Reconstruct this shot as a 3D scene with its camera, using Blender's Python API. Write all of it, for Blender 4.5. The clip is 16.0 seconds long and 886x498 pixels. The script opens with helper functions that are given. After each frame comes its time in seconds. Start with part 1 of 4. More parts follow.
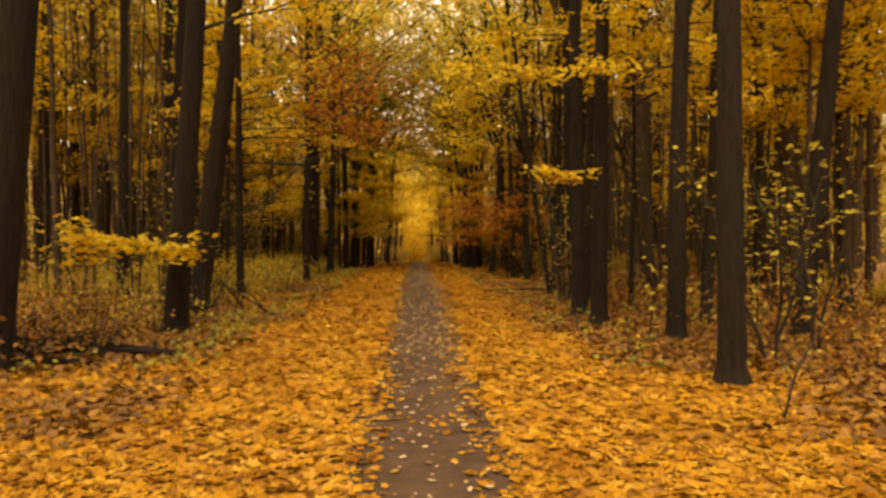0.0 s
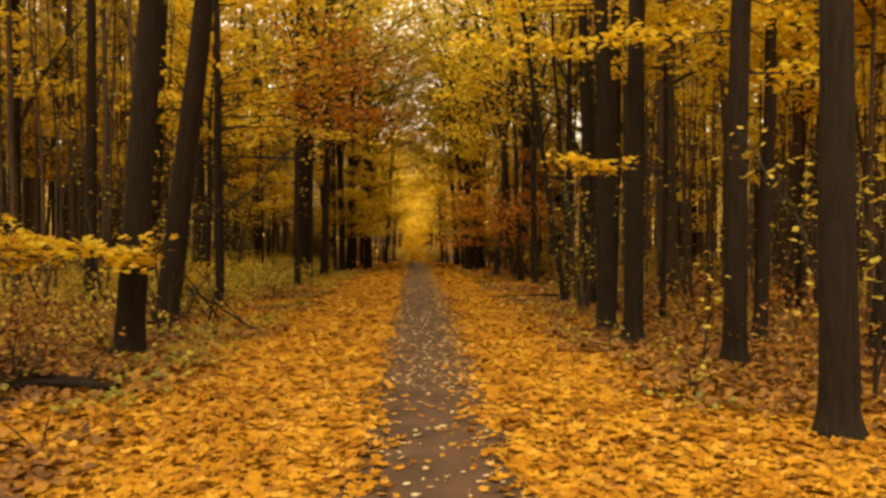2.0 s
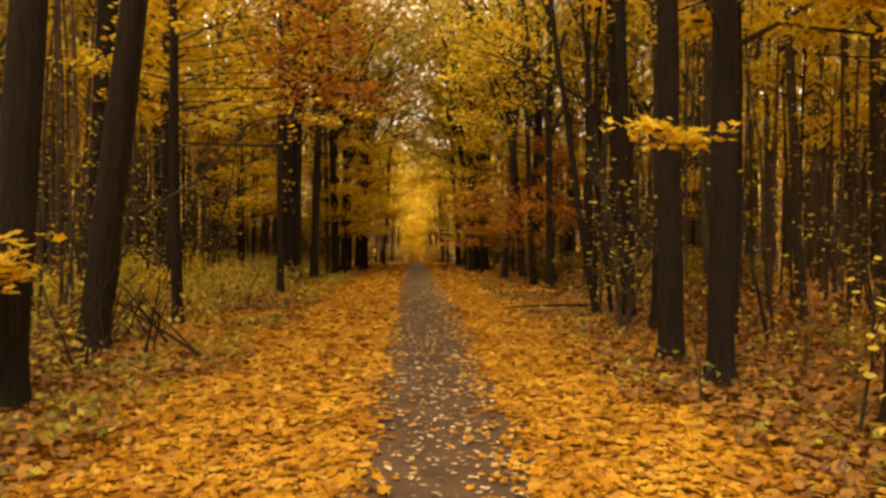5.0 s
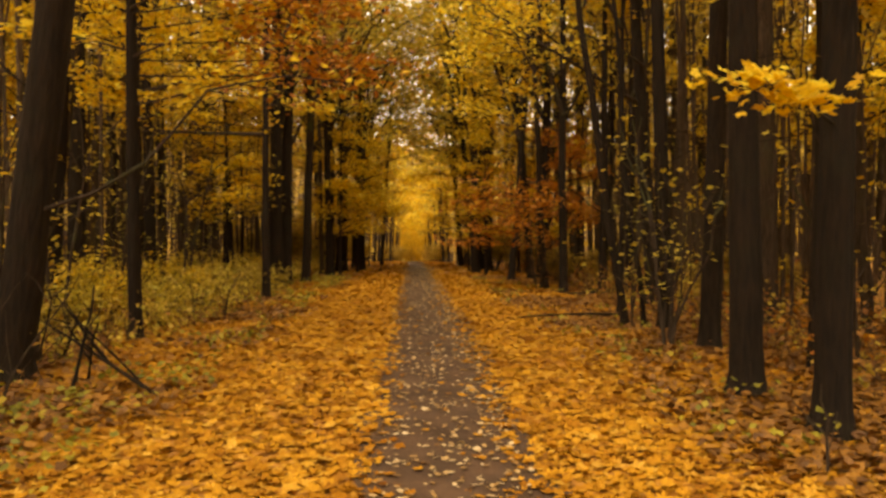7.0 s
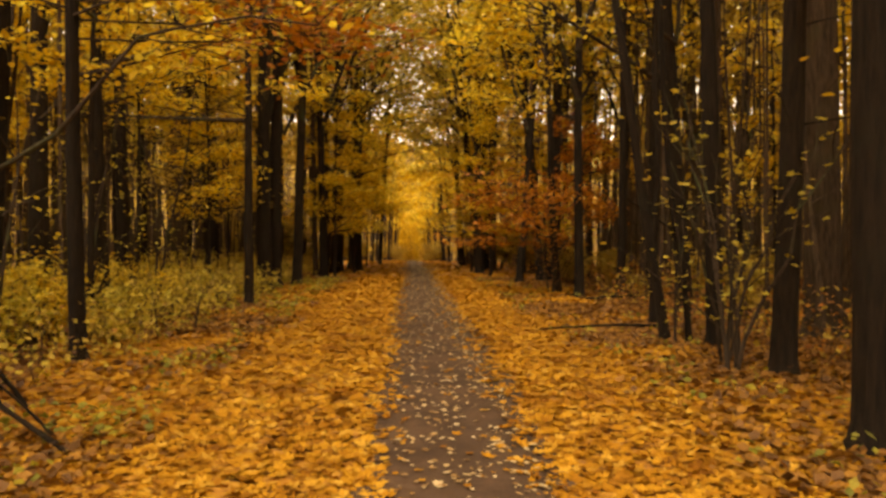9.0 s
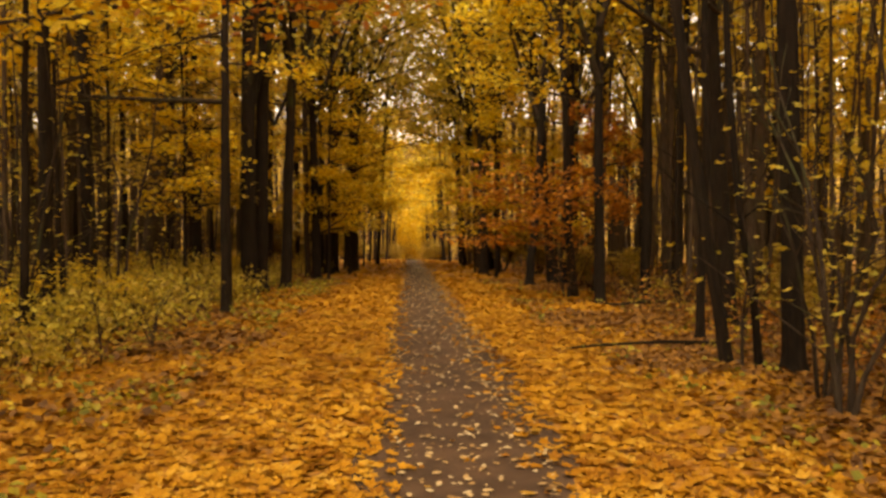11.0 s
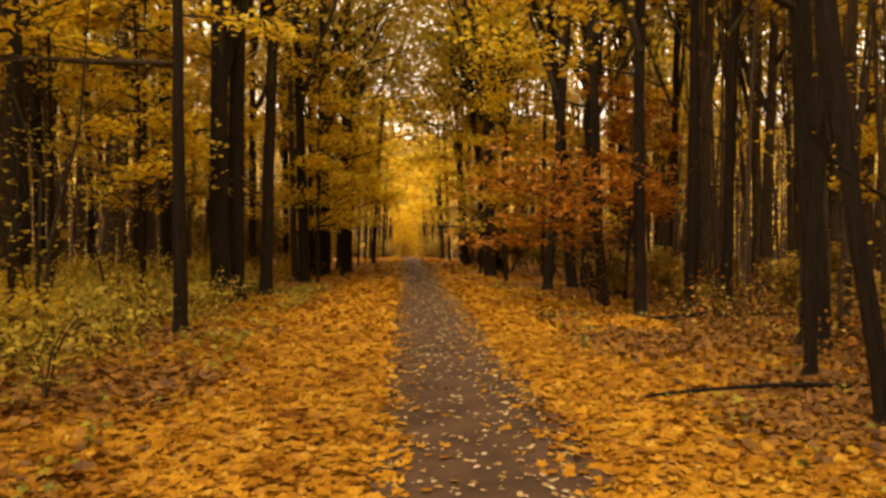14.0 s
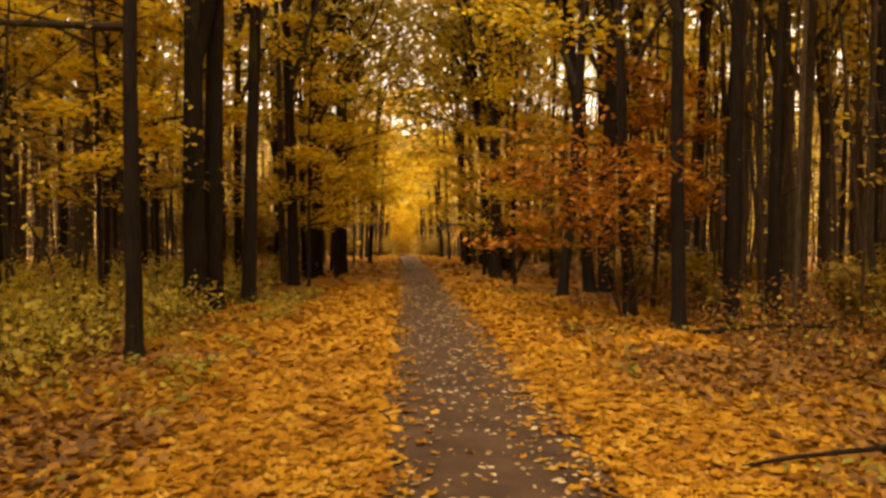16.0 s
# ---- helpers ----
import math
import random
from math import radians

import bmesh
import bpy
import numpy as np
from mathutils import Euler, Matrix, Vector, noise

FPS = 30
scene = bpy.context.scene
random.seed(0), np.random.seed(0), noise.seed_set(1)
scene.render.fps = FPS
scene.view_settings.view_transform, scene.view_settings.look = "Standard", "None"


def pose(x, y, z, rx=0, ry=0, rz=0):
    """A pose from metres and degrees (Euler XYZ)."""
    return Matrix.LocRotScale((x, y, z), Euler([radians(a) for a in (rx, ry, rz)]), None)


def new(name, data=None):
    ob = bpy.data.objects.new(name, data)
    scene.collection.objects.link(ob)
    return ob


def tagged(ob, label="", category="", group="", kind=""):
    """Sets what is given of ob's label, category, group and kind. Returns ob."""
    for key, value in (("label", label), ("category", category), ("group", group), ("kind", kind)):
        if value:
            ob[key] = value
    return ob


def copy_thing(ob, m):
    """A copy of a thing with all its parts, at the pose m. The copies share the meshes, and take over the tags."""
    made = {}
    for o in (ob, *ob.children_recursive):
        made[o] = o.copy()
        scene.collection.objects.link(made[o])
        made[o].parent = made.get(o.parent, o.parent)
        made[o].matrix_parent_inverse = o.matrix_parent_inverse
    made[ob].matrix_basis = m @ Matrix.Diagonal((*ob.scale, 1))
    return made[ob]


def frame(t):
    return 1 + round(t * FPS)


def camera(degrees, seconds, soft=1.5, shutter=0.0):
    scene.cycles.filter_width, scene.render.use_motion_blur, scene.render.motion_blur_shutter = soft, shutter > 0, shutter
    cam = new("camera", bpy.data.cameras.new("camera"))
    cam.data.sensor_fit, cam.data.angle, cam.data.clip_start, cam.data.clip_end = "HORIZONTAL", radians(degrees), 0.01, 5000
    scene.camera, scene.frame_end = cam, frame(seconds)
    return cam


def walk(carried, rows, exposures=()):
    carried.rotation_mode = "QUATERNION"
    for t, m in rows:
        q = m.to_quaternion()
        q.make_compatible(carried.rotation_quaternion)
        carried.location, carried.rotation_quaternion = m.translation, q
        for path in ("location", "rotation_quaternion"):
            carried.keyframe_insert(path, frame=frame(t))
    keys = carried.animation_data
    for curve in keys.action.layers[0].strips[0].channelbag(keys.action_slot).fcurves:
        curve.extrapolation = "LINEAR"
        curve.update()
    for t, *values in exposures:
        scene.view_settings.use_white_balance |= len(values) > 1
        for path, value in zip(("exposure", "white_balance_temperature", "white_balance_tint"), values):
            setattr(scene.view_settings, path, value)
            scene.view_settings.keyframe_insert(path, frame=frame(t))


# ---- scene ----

rng = np.random.default_rng(7)

# ---------------------------------------------------------------- camera and walk
cam = camera(62.0, 16.0, soft=2.95)
# seconds; x, y and height of the eye in metres; tilt and turn in degrees
PATH = (
    (0.0, 0.016, 0.000, 1.506, -0.987, -2.146),
    (0.5, 0.008, 0.507, 1.514, -0.999, -2.168),
    (1.0, 0.000, 0.936, 1.522, -1.011, -2.190),
    (1.5, -0.008, 1.399, 1.529, -1.024, -2.211),
    (2.0, -0.017, 1.889, 1.534, -1.038, -2.231),
    (2.5, -0.025, 2.328, 1.538, -1.052, -2.251),
    (3.0, -0.034, 2.775, 1.542, -1.068, -2.271),
    (3.5, -0.044, 3.342, 1.544, -1.084, -2.291),
    (4.0, -0.053, 3.805, 1.546, -1.101, -2.311),
    (4.5, -0.063, 4.310, 1.548, -1.120, -2.331),
    (5.0, -0.074, 4.816, 1.548, -1.140, -2.352),
    (5.5, -0.084, 5.322, 1.548, -1.160, -2.373),
    (6.0, -0.095, 5.828, 1.548, -1.183, -2.396),
    (6.5, -0.107, 6.334, 1.548, -1.206, -2.419),
    (7.0, -0.118, 6.803, 1.547, -1.232, -2.444),
    (7.5, -0.131, 7.344, 1.546, -1.258, -2.470),
    (8.0, -0.143, 7.757, 1.546, -1.287, -2.497),
    (8.5, -0.157, 8.300, 1.545, -1.317, -2.527),
    (9.0, -0.170, 8.739, 1.544, -1.349, -2.558),
    (9.5, -0.184, 9.247, 1.544, -1.383, -2.591),
    (10.0, -0.199, 9.755, 1.544, -1.419, -2.627),
    (10.5, -0.214, 10.263, 1.544, -1.457, -2.665),
    (11.0, -0.230, 10.770, 1.545, -1.497, -2.705),
    (11.5, -0.246, 11.278, 1.547, -1.539, -2.748),
    (12.0, -0.263, 11.793, 1.549, -1.584, -2.795),
    (12.5, -0.280, 12.326, 1.552, -1.631, -2.844),
    (13.0, -0.299, 12.817, 1.556, -1.681, -2.897),
    (13.5, -0.317, 13.231, 1.561, -1.733, -2.953),
    (14.0, -0.337, 13.663, 1.567, -1.787, -3.013),
    (14.5, -0.357, 14.183, 1.574, -1.845, -3.077),
    (15.0, -0.378, 14.593, 1.583, -1.905, -3.144),
    (15.5, -0.399, 15.134, 1.592, -1.968, -3.216),
    (16.0, -0.421, 15.605, 1.603, -2.034, -3.292),
)
walk(cam, [(t, pose(x, y, z, 90 + tilt, 0, turn)) for t, x, y, z, tilt, turn in PATH], [(0.0, 1.29, 9400, 8.5), (4.0, 1.36, 9400, 10.5), (8.0, 1.43, 9400, 11.5), (16.0, 1.57, 9400, 13.5)])

# ---------------------------------------------------------------- world and light: overcast afternoon
SUN_EL, SUN_AZ = 54.0, 200.0
world = bpy.data.worlds.new("overcast_sky")
scene.world = world
world.use_nodes = True
wn, wl = world.node_tree.nodes, world.node_tree.links
wn.clear()
sky = wn.new("ShaderNodeTexSky")
sky.sky_type = "NISHITA"
sky.sun_disc = False
sky.sun_elevation, sky.sun_rotation = radians(SUN_EL), radians(SUN_AZ)
sky_dim = wn.new("ShaderNodeMix")
sky_dim.data_type = "RGBA"
sky_dim.blend_type = "MULTIPLY"
sky_dim.inputs[0].default_value = 1.0
sky_dim.inputs[7].default_value = (0.1, 0.1, 0.1, 1)
cloud = wn.new("ShaderNodeMix")
cloud.data_type = "RGBA"
cloud.inputs[0].default_value = 0.85
cloud.inputs[7].default_value = (1.0, 0.93, 0.86, 1)
wbg = wn.new("ShaderNodeBackground")
wbg.inputs[1].default_value = 1.0
wout = wn.new("ShaderNodeOutputWorld")
wl.new(sky.outputs[0], sky_dim.inputs[6])
wl.new(sky_dim.outputs[2], cloud.inputs[6])
wl.new(cloud.outputs[2], wbg.inputs[0])
wl.new(wbg.outputs[0], wout.inputs[0])

sun_data = bpy.data.lights.new("sun", "SUN")
sun_data.energy, sun_data.angle, sun_data.color = 2.0, radians(50), (1.0, 0.93, 0.82)
sun_ob = new("sun", sun_data)
sun_ob.matrix_world = pose(0, 0, 40, 90 - SUN_EL, 0, 180 - SUN_AZ)


# ---------------------------------------------------------------- materials
def nodes_of(name):
    m = bpy.data.materials.new(name)
    m.use_nodes = True
    n, l = m.node_tree.nodes, m.node_tree.links
    n.clear()
    return m, n, l, n.new("ShaderNodeOutputMaterial")


def ramp(n, stops, interp="LINEAR"):
    r = n.new("ShaderNodeValToRGB")
    r.color_ramp.interpolation = interp
    e = r.color_ramp.elements
    while len(e) < len(stops):
        e.new(0.5)
    for k, (p, c) in enumerate(stops):
        e[k].position, e[k].color = p, (*c, 1)
    return r


def tex(n, l, kind, scale, detail=3.0, coord=None, rough=0.55):
    t = n.new("ShaderNodeTexNoise" if kind == "noise" else "ShaderNodeTexVoronoi")
    t.inputs["Scale"].default_value = scale
    if kind == "noise":
        t.inputs["Detail"].default_value, t.inputs["Roughness"].default_value = detail, rough
    if coord is not None:
        l.new(coord, t.inputs["Vector"])
    return t


def mixed(n, l, kind, fac, a, b):
    m = n.new("ShaderNodeMix")
    m.data_type, m.blend_type = "RGBA", kind
    for sock, val in ((0, fac), (6, a), (7, b)):
        if hasattr(val, "is_linked"):
            l.new(val, m.inputs[sock])
        else:
            m.inputs[sock].default_value = val if sock == 0 else (*val, 1)
    return m.outputs[2]


def leaf_material(name, stops, glow=0.4, rough=0.55, sheen=0.3, drift=False):
    """A thin leaf: each one takes its own colour; light also comes through it."""
    m, n, l, out = nodes_of(name)
    geo = n.new("ShaderNodeNewGeometry")
    info = n.new("ShaderNodeObjectInfo")
    add = n.new("ShaderNodeMath")
    add.operation = "ADD"
    l.new(geo.outputs["Random Per Island"], add.inputs[0])
    l.new(info.outputs["Random"], add.inputs[1])
    frac = n.new("ShaderNodeMath")
    frac.operation = "FRACT"
    l.new(add.outputs[0], frac.inputs[0])
    r = ramp(n, stops)
    l.new(frac.outputs[0], r.inputs[0])
    co = n.new("ShaderNodeTexCoord")
    blotch = tex(n, l, "noise", 45.0, 2.0, co.outputs["Object"])
    stain = ramp(n, [(0.3, (0.55, 0.45, 0.35)), (0.6, (1, 1, 1))])
    l.new(blotch.outputs[0], stain.inputs[0])
    col = mixed(n, l, "MULTIPLY", 0.6, r.outputs[0], stain.outputs[0])
    if drift:
        heaps = tex(n, l, "noise", 1.6, 4.0, co.outputs["Object"])
        tone = ramp(n, [(0.36, (0.66, 0.56, 0.5)), (0.5, (0.95, 0.93, 0.92)), (0.64, (1.05, 1.07, 1.1))])
        l.new(heaps.outputs[0], tone.inputs[0])
        col = mixed(n, l, "MULTIPLY", 1.0, col, tone.outputs[0])
    p = n.new("ShaderNodeBsdfPrincipled")
    p.inputs["Roughness"].default_value = rough
    p.inputs["Specular IOR Level"].default_value = sheen
    l.new(col, p.inputs["Base Color"])
    tr = n.new("ShaderNodeBsdfTranslucent")
    l.new(col, tr.inputs[0])
    mx = n.new("ShaderNodeMixShader")
    mx.inputs[0].default_value = glow
    l.new(p.outputs[0], mx.inputs[1])
    l.new(tr.outputs[0], mx.inputs[2])
    l.new(mx.outputs[0], out.inputs[0])
    return m


def bark_material(name, dark, light, moss=(0.06, 0.07, 0.03)):
    m, n, l, out = nodes_of(name)
    co = n.new("ShaderNodeTexCoord")
    mp = n.new("ShaderNodeMapping")
    mp.inputs["Scale"].default_value = (1, 1, 0.13)
    l.new(co.outputs["Object"], mp.inputs[0])
    ridges = tex(n, l, "noise", 26.0, 5.0, mp.outputs[0], 0.65)
    r = ramp(n, [(0.35, dark), (0.65, light)])
    l.new(ridges.outputs[0], r.inputs[0])
    patch = tex(n, l, "noise", 1.7, 3.0, co.outputs["Object"])
    pr = ramp(n, [(0.52, (0, 0, 0)), (0.7, (1, 1, 1))])
    l.new(patch.outputs[0], pr.inputs[0])
    col = mixed(n, l, "MIX", pr.outputs[0], r.outputs[0], moss)
    info = n.new("ShaderNodeObjectInfo")
    vr = ramp(n, [(0.0, (0.75, 0.72, 0.7)), (1.0, (1.25, 1.22, 1.2))])
    l.new(info.outputs["Random"], vr.inputs[0])
    col = mixed(n, l, "MULTIPLY", 1.0, col, vr.outputs[0])
    p = n.new("ShaderNodeBsdfPrincipled")
    p.inputs["Roughness"].default_value = 0.9
    p.inputs["Specular IOR Level"].default_value = 0.2
    l.new(col, p.inputs["Base Color"])
    b = n.new("ShaderNodeBump")
    b.inputs["Strength"].default_value, b.inputs["Distance"].default_value = 1.0, 0.045
    l.new(ridges.outputs[0], b.inputs["Height"])
    l.new(b.outputs[0], p.inputs["Normal"])
    l.new(p.outputs[0], out.inputs[0])
    return m


def litter_material():
    """Old trodden leaves and soil under the loose leaves."""
    m, n, l, out = nodes_of("leaf_soil")
    co = n.new("ShaderNodeTexCoord")
    v = tex(n, l, "voronoi", 11.0, coord=co.outputs["Object"])
    sep = n.new("ShaderNodeSeparateColor")
    l.new(v.outputs["Color"], sep.inputs[0])
    r = ramp(n, [(0.0, (0.2, 0.083, 0.012)), (0.3, (0.35, 0.15, 0.017)), (0.7, (0.46, 0.21, 0.022)), (1.0, (0.53, 0.28, 0.038))])
    l.new(sep.outputs[0], r.inputs[0])
    big = tex(n, l, "noise", 0.9, 4.0, co.outputs["Object"])
    br = ramp(n, [(0.35, (0.6, 0.5, 0.42)), (0.62, (1, 1, 1))])
    l.new(big.outputs[0], br.inputs[0])
    col = mixed(n, l, "MULTIPLY", 0.8, r.outputs[0], br.outputs[0])
    p = n.new("ShaderNodeBsdfPrincipled")
    p.inputs["Roughness"].default_value = 0.8
    l.new(col, p.inputs["Base Color"])
    b = n.new("ShaderNodeBump")
    b.inputs["Strength"].default_value, b.inputs["Distance"].default_value = 0.7, 0.03
    l.new(v.outputs["Distance"], b.inputs["Height"])
    l.new(b.outputs[0], p.inputs["Normal"])
    l.new(p.outputs[0], out.inputs[0])
    return m


def asphalt_material():
    m, n, l, out = nodes_of("worn_asphalt")
    co = n.new("ShaderNodeTexCoord")
    grit = tex(n, l, "noise", 160.0, 2.0, co.outputs["Object"])
    r = ramp(n, [(0.35, (0.043, 0.025, 0.0165)), (0.7, (0.103, 0.063, 0.0415))])
    l.new(grit.outputs[0], r.inputs[0])
    big = tex(n, l, "noise", 2.2, 5.0, co.outputs["Object"])
    br = ramp(n, [(0.32, (0.62, 0.56, 0.5)), (0.5, (0.95, 0.88, 0.8)), (0.68, (1.3, 1.2, 1.08))])
    l.new(big.outputs[0], br.inputs[0])
    col = mixed(n, l, "MULTIPLY", 1.0, r.outputs[0], br.outputs[0])
    p = n.new("ShaderNodeBsdfPrincipled")
    p.inputs["Roughness"].default_value = 0.88
    p.inputs["Specular IOR Level"].default_value = 0.25
    l.new(col, p.inputs["Base Color"])
    b = n.new("ShaderNodeBump")
    b.inputs["Strength"].default_value, b.inputs["Distance"].default_value = 0.5, 0.006
    l.new(grit.outputs[0], b.inputs["Height"])
    l.new(b.outputs[0], p.inputs["Normal"])
    l.new(p.outputs[0], out.inputs[0])
    return m


def woods_backdrop_material():
    m, n, l, out = nodes_of("distant_wood")
    co = n.new("ShaderNodeTexCoord")
    mp = n.new("ShaderNodeMapping")
    mp.inputs["Scale"].default_value = (1, 1, 0.15)
    l.new(co.outputs["Object"], mp.inputs[0])
    t = tex(n, l, "noise", 0.9, 5.0, mp.outputs[0])
    r = ramp(n, [(0.35, (0.07, 0.042, 0.018)), (0.55, (0.2, 0.12, 0.03)), (0.75, (0.42, 0.26, 0.05))])
    l.new(t.outputs[0], r.inputs[0])
    p = n.new("ShaderNodeBsdfPrincipled")
    p.inputs["Roughness"].default_value = 0.95
    l.new(r.outputs[0], p.inputs["Base Color"])
    l.new(p.outputs[0], out.inputs[0])
    return m


GOLD = leaf_material("golden_leaves", [(0.0, (0.50, 0.28, 0.03)), (0.3, (0.74, 0.48, 0.045)), (0.7, (0.86, 0.64, 0.07)), (1.0, (0.76, 0.64, 0.10))], 0.58)
LIME = leaf_material("yellow_green_leaves", [(0.0, (0.40, 0.30, 0.03)), (0.4, (0.72, 0.56, 0.09)), (0.8, (0.58, 0.50, 0.09)), (1.0, (0.40, 0.35, 0.05))], 0.45)
HERB = leaf_material("herb_leaves", [(0.0, (0.14, 0.15, 0.03)), (0.5, (0.28, 0.27, 0.04)), (1.0, (0.50, 0.40, 0.05))], 0.4)
RUST = leaf_material("rust_leaves", [(0.0, (0.27, 0.10, 0.021)), (0.5, (0.48, 0.18, 0.023)), (1.0, (0.62, 0.285, 0.03))], 0.4)
DULL = leaf_material("dull_yellow_leaves", [(0.0, (0.22, 0.15, 0.035)), (0.5, (0.48, 0.34, 0.06)), (1.0, (0.66, 0.49, 0.09))], 0.4)
FALLEN = leaf_material("fallen_leaves", [(0.0, (0.21, 0.085, 0.013)), (0.13, (0.34, 0.148, 0.016)), (0.4, (0.455, 0.216, 0.022)), (0.75, (0.515, 0.265, 0.03)), (1.0, (0.56, 0.33, 0.062))], 0.12, 0.75, 0.12, True)
BROWN = leaf_material("brown_fallen_leaves", [(0.0, (0.085, 0.037, 0.012)), (0.5, (0.2, 0.088, 0.018)), (1.0, (0.35, 0.165, 0.027))], 0.1, 0.6, 0.3)
PALE = leaf_material("pale_fallen_leaves", [(0.0, (0.26, 0.14, 0.04)), (0.4, (0.46, 0.31, 0.14)), (1.0, (0.62, 0.5, 0.32))], 0.1, 0.5, 0.4)
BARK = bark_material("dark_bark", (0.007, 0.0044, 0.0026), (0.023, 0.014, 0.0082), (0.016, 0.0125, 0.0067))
# really grey on a few trunks; elsewhere distance haze put into the bark colour
GREY_AND_HAZED_BARK = bark_material("grey_and_hazed_bark", (0.028, 0.019, 0.012), (0.10, 0.067, 0.042), (0.062, 0.05, 0.025))
TWIG = bark_material("twig_bark", (0.022, 0.015, 0.010), (0.065, 0.046, 0.032))
SOIL = litter_material()
ASPHALT = asphalt_material()
DISTANT = woods_backdrop_material()


# ---------------------------------------------------------------- mesh helpers
def quick_mesh(name, co, tris, material, smooth=False):
    """A mesh out of arrays of places (n, 3) and triangles (m, 3)."""
    me = bpy.data.meshes.new(name)
    co, tris = np.asarray(co, dtype=np.float32), np.asarray(tris, dtype=np.int32)
    me.vertices.add(len(co))
    me.vertices.foreach_set("co", co.ravel())
    me.loops.add(tris.size)
    me.loops.foreach_set("vertex_index", tris.ravel())
    me.polygons.add(len(tris))
    me.polygons.foreach_set("loop_start", np.arange(0, tris.size, 3, dtype=np.int32))
    me.polygons.foreach_set("use_smooth", np.full(len(tris), smooth))
    me.update(calc_edges=True)
    me.validate()
    me.materials.append(material)
    return me


def child(name, me, parent, label=""):
    ob = new(name, me)
    ob.parent = parent
    return tagged(ob, label)


def empty(name, m=None):
    ob = new(name)
    ob.empty_display_size = 0.2
    if m is not None:
        ob.matrix_basis = m
    return ob


def tube(points, radii, sides=8, wobble=0.0, seed=0):
    """A tapered tube along points: places and triangles."""
    pts, k = np.asarray(points, float), sides
    r = np.asarray(radii, float)
    d = np.gradient(pts, axis=0)
    d /= np.linalg.norm(d, axis=1)[:, None] + 1e-9
    ref = np.where(np.abs(d[:, 2:3]) > 0.8, np.array([[1.0, 0, 0]]), np.array([[0, 0, 1.0]]))
    u = np.cross(d, ref)
    u /= np.linalg.norm(u, axis=1)[:, None] + 1e-9
    v = np.cross(d, u)
    a = np.linspace(0, 2 * math.pi, k, endpoint=False)
    g = np.random.default_rng(seed)
    rr = r[:, None] * (1 + wobble * g.normal(size=(1, k)) + 0.4 * wobble * g.normal(size=(len(pts), k)))
    co = pts[:, None, :] + rr[..., None] * (np.cos(a)[None, :, None] * u[:, None, :] + np.sin(a)[None, :, None] * v[:, None, :])
    n = len(pts)
    i = np.arange(n - 1)[:, None] * k + np.arange(k)[None, :]
    j = np.arange(n - 1)[:, None] * k + (np.arange(k)[None, :] + 1) % k
    tris = np.concatenate([np.stack([i, j, i + k], -1).reshape(-1, 3), np.stack([j, j + k, i + k], -1).reshape(-1, 3)])
    return co.reshape(-1, 3), tris


def join(pieces):
    co, tris, n = [], [], 0
    for c, f in pieces:
        co.append(c)
        tris.append(np.asarray(f) + n)
        n += len(c)
    return np.concatenate(co), np.concatenate(tris)


# leaf outlines: tip along +y, stalk at the origin
def lobed(points):
    mid = np.array([[0.0, 0.38, 0.0]])
    rim = np.array([(x, y, z) for x, y, z in points])
    k = len(rim)
    return np.concatenate([mid, rim]), np.array([(0, 1 + a, 1 + (a + 1) % k) for a in range(k)])


MAPLE = lobed([(0, 0.05, 0), (0.42, 0.02, 0.1), (0.35, 0.25, 0.03), (0.56, 0.52, 0.16), (0.25, 0.62, 0.02), (0, 0.96, 0.14), (-0.25, 0.62, 0.03), (-0.56, 0.55, 0.1), (-0.34, 0.26, 0.02), (-0.42, 0.0, 0.12)])
OVAL = lobed([(0, 0, 0), (0.3, 0.3, 0.07), (0.26, 0.68, 0.06), (0, 1.0, 0.04), (-0.26, 0.68, 0.06), (-0.3, 0.3, 0.07)])
PENTA = (np.array([(0, 0, 0), (0.5, 0.3, 0.1), (0.28, 0.85, 0.04), (-0.2, 1.0, 0.08), (-0.48, 0.4, 0.02)], float), np.array([(0, 1, 2), (0, 2, 3), (0, 3, 4)]))
KITE = (np.array([(0, 0, 0), (0.42, 0.5, 0.1), (0, 1.0, 0.0), (-0.42, 0.5, 0.1)], float), np.array([(0, 1, 2), (0, 2, 3)]))


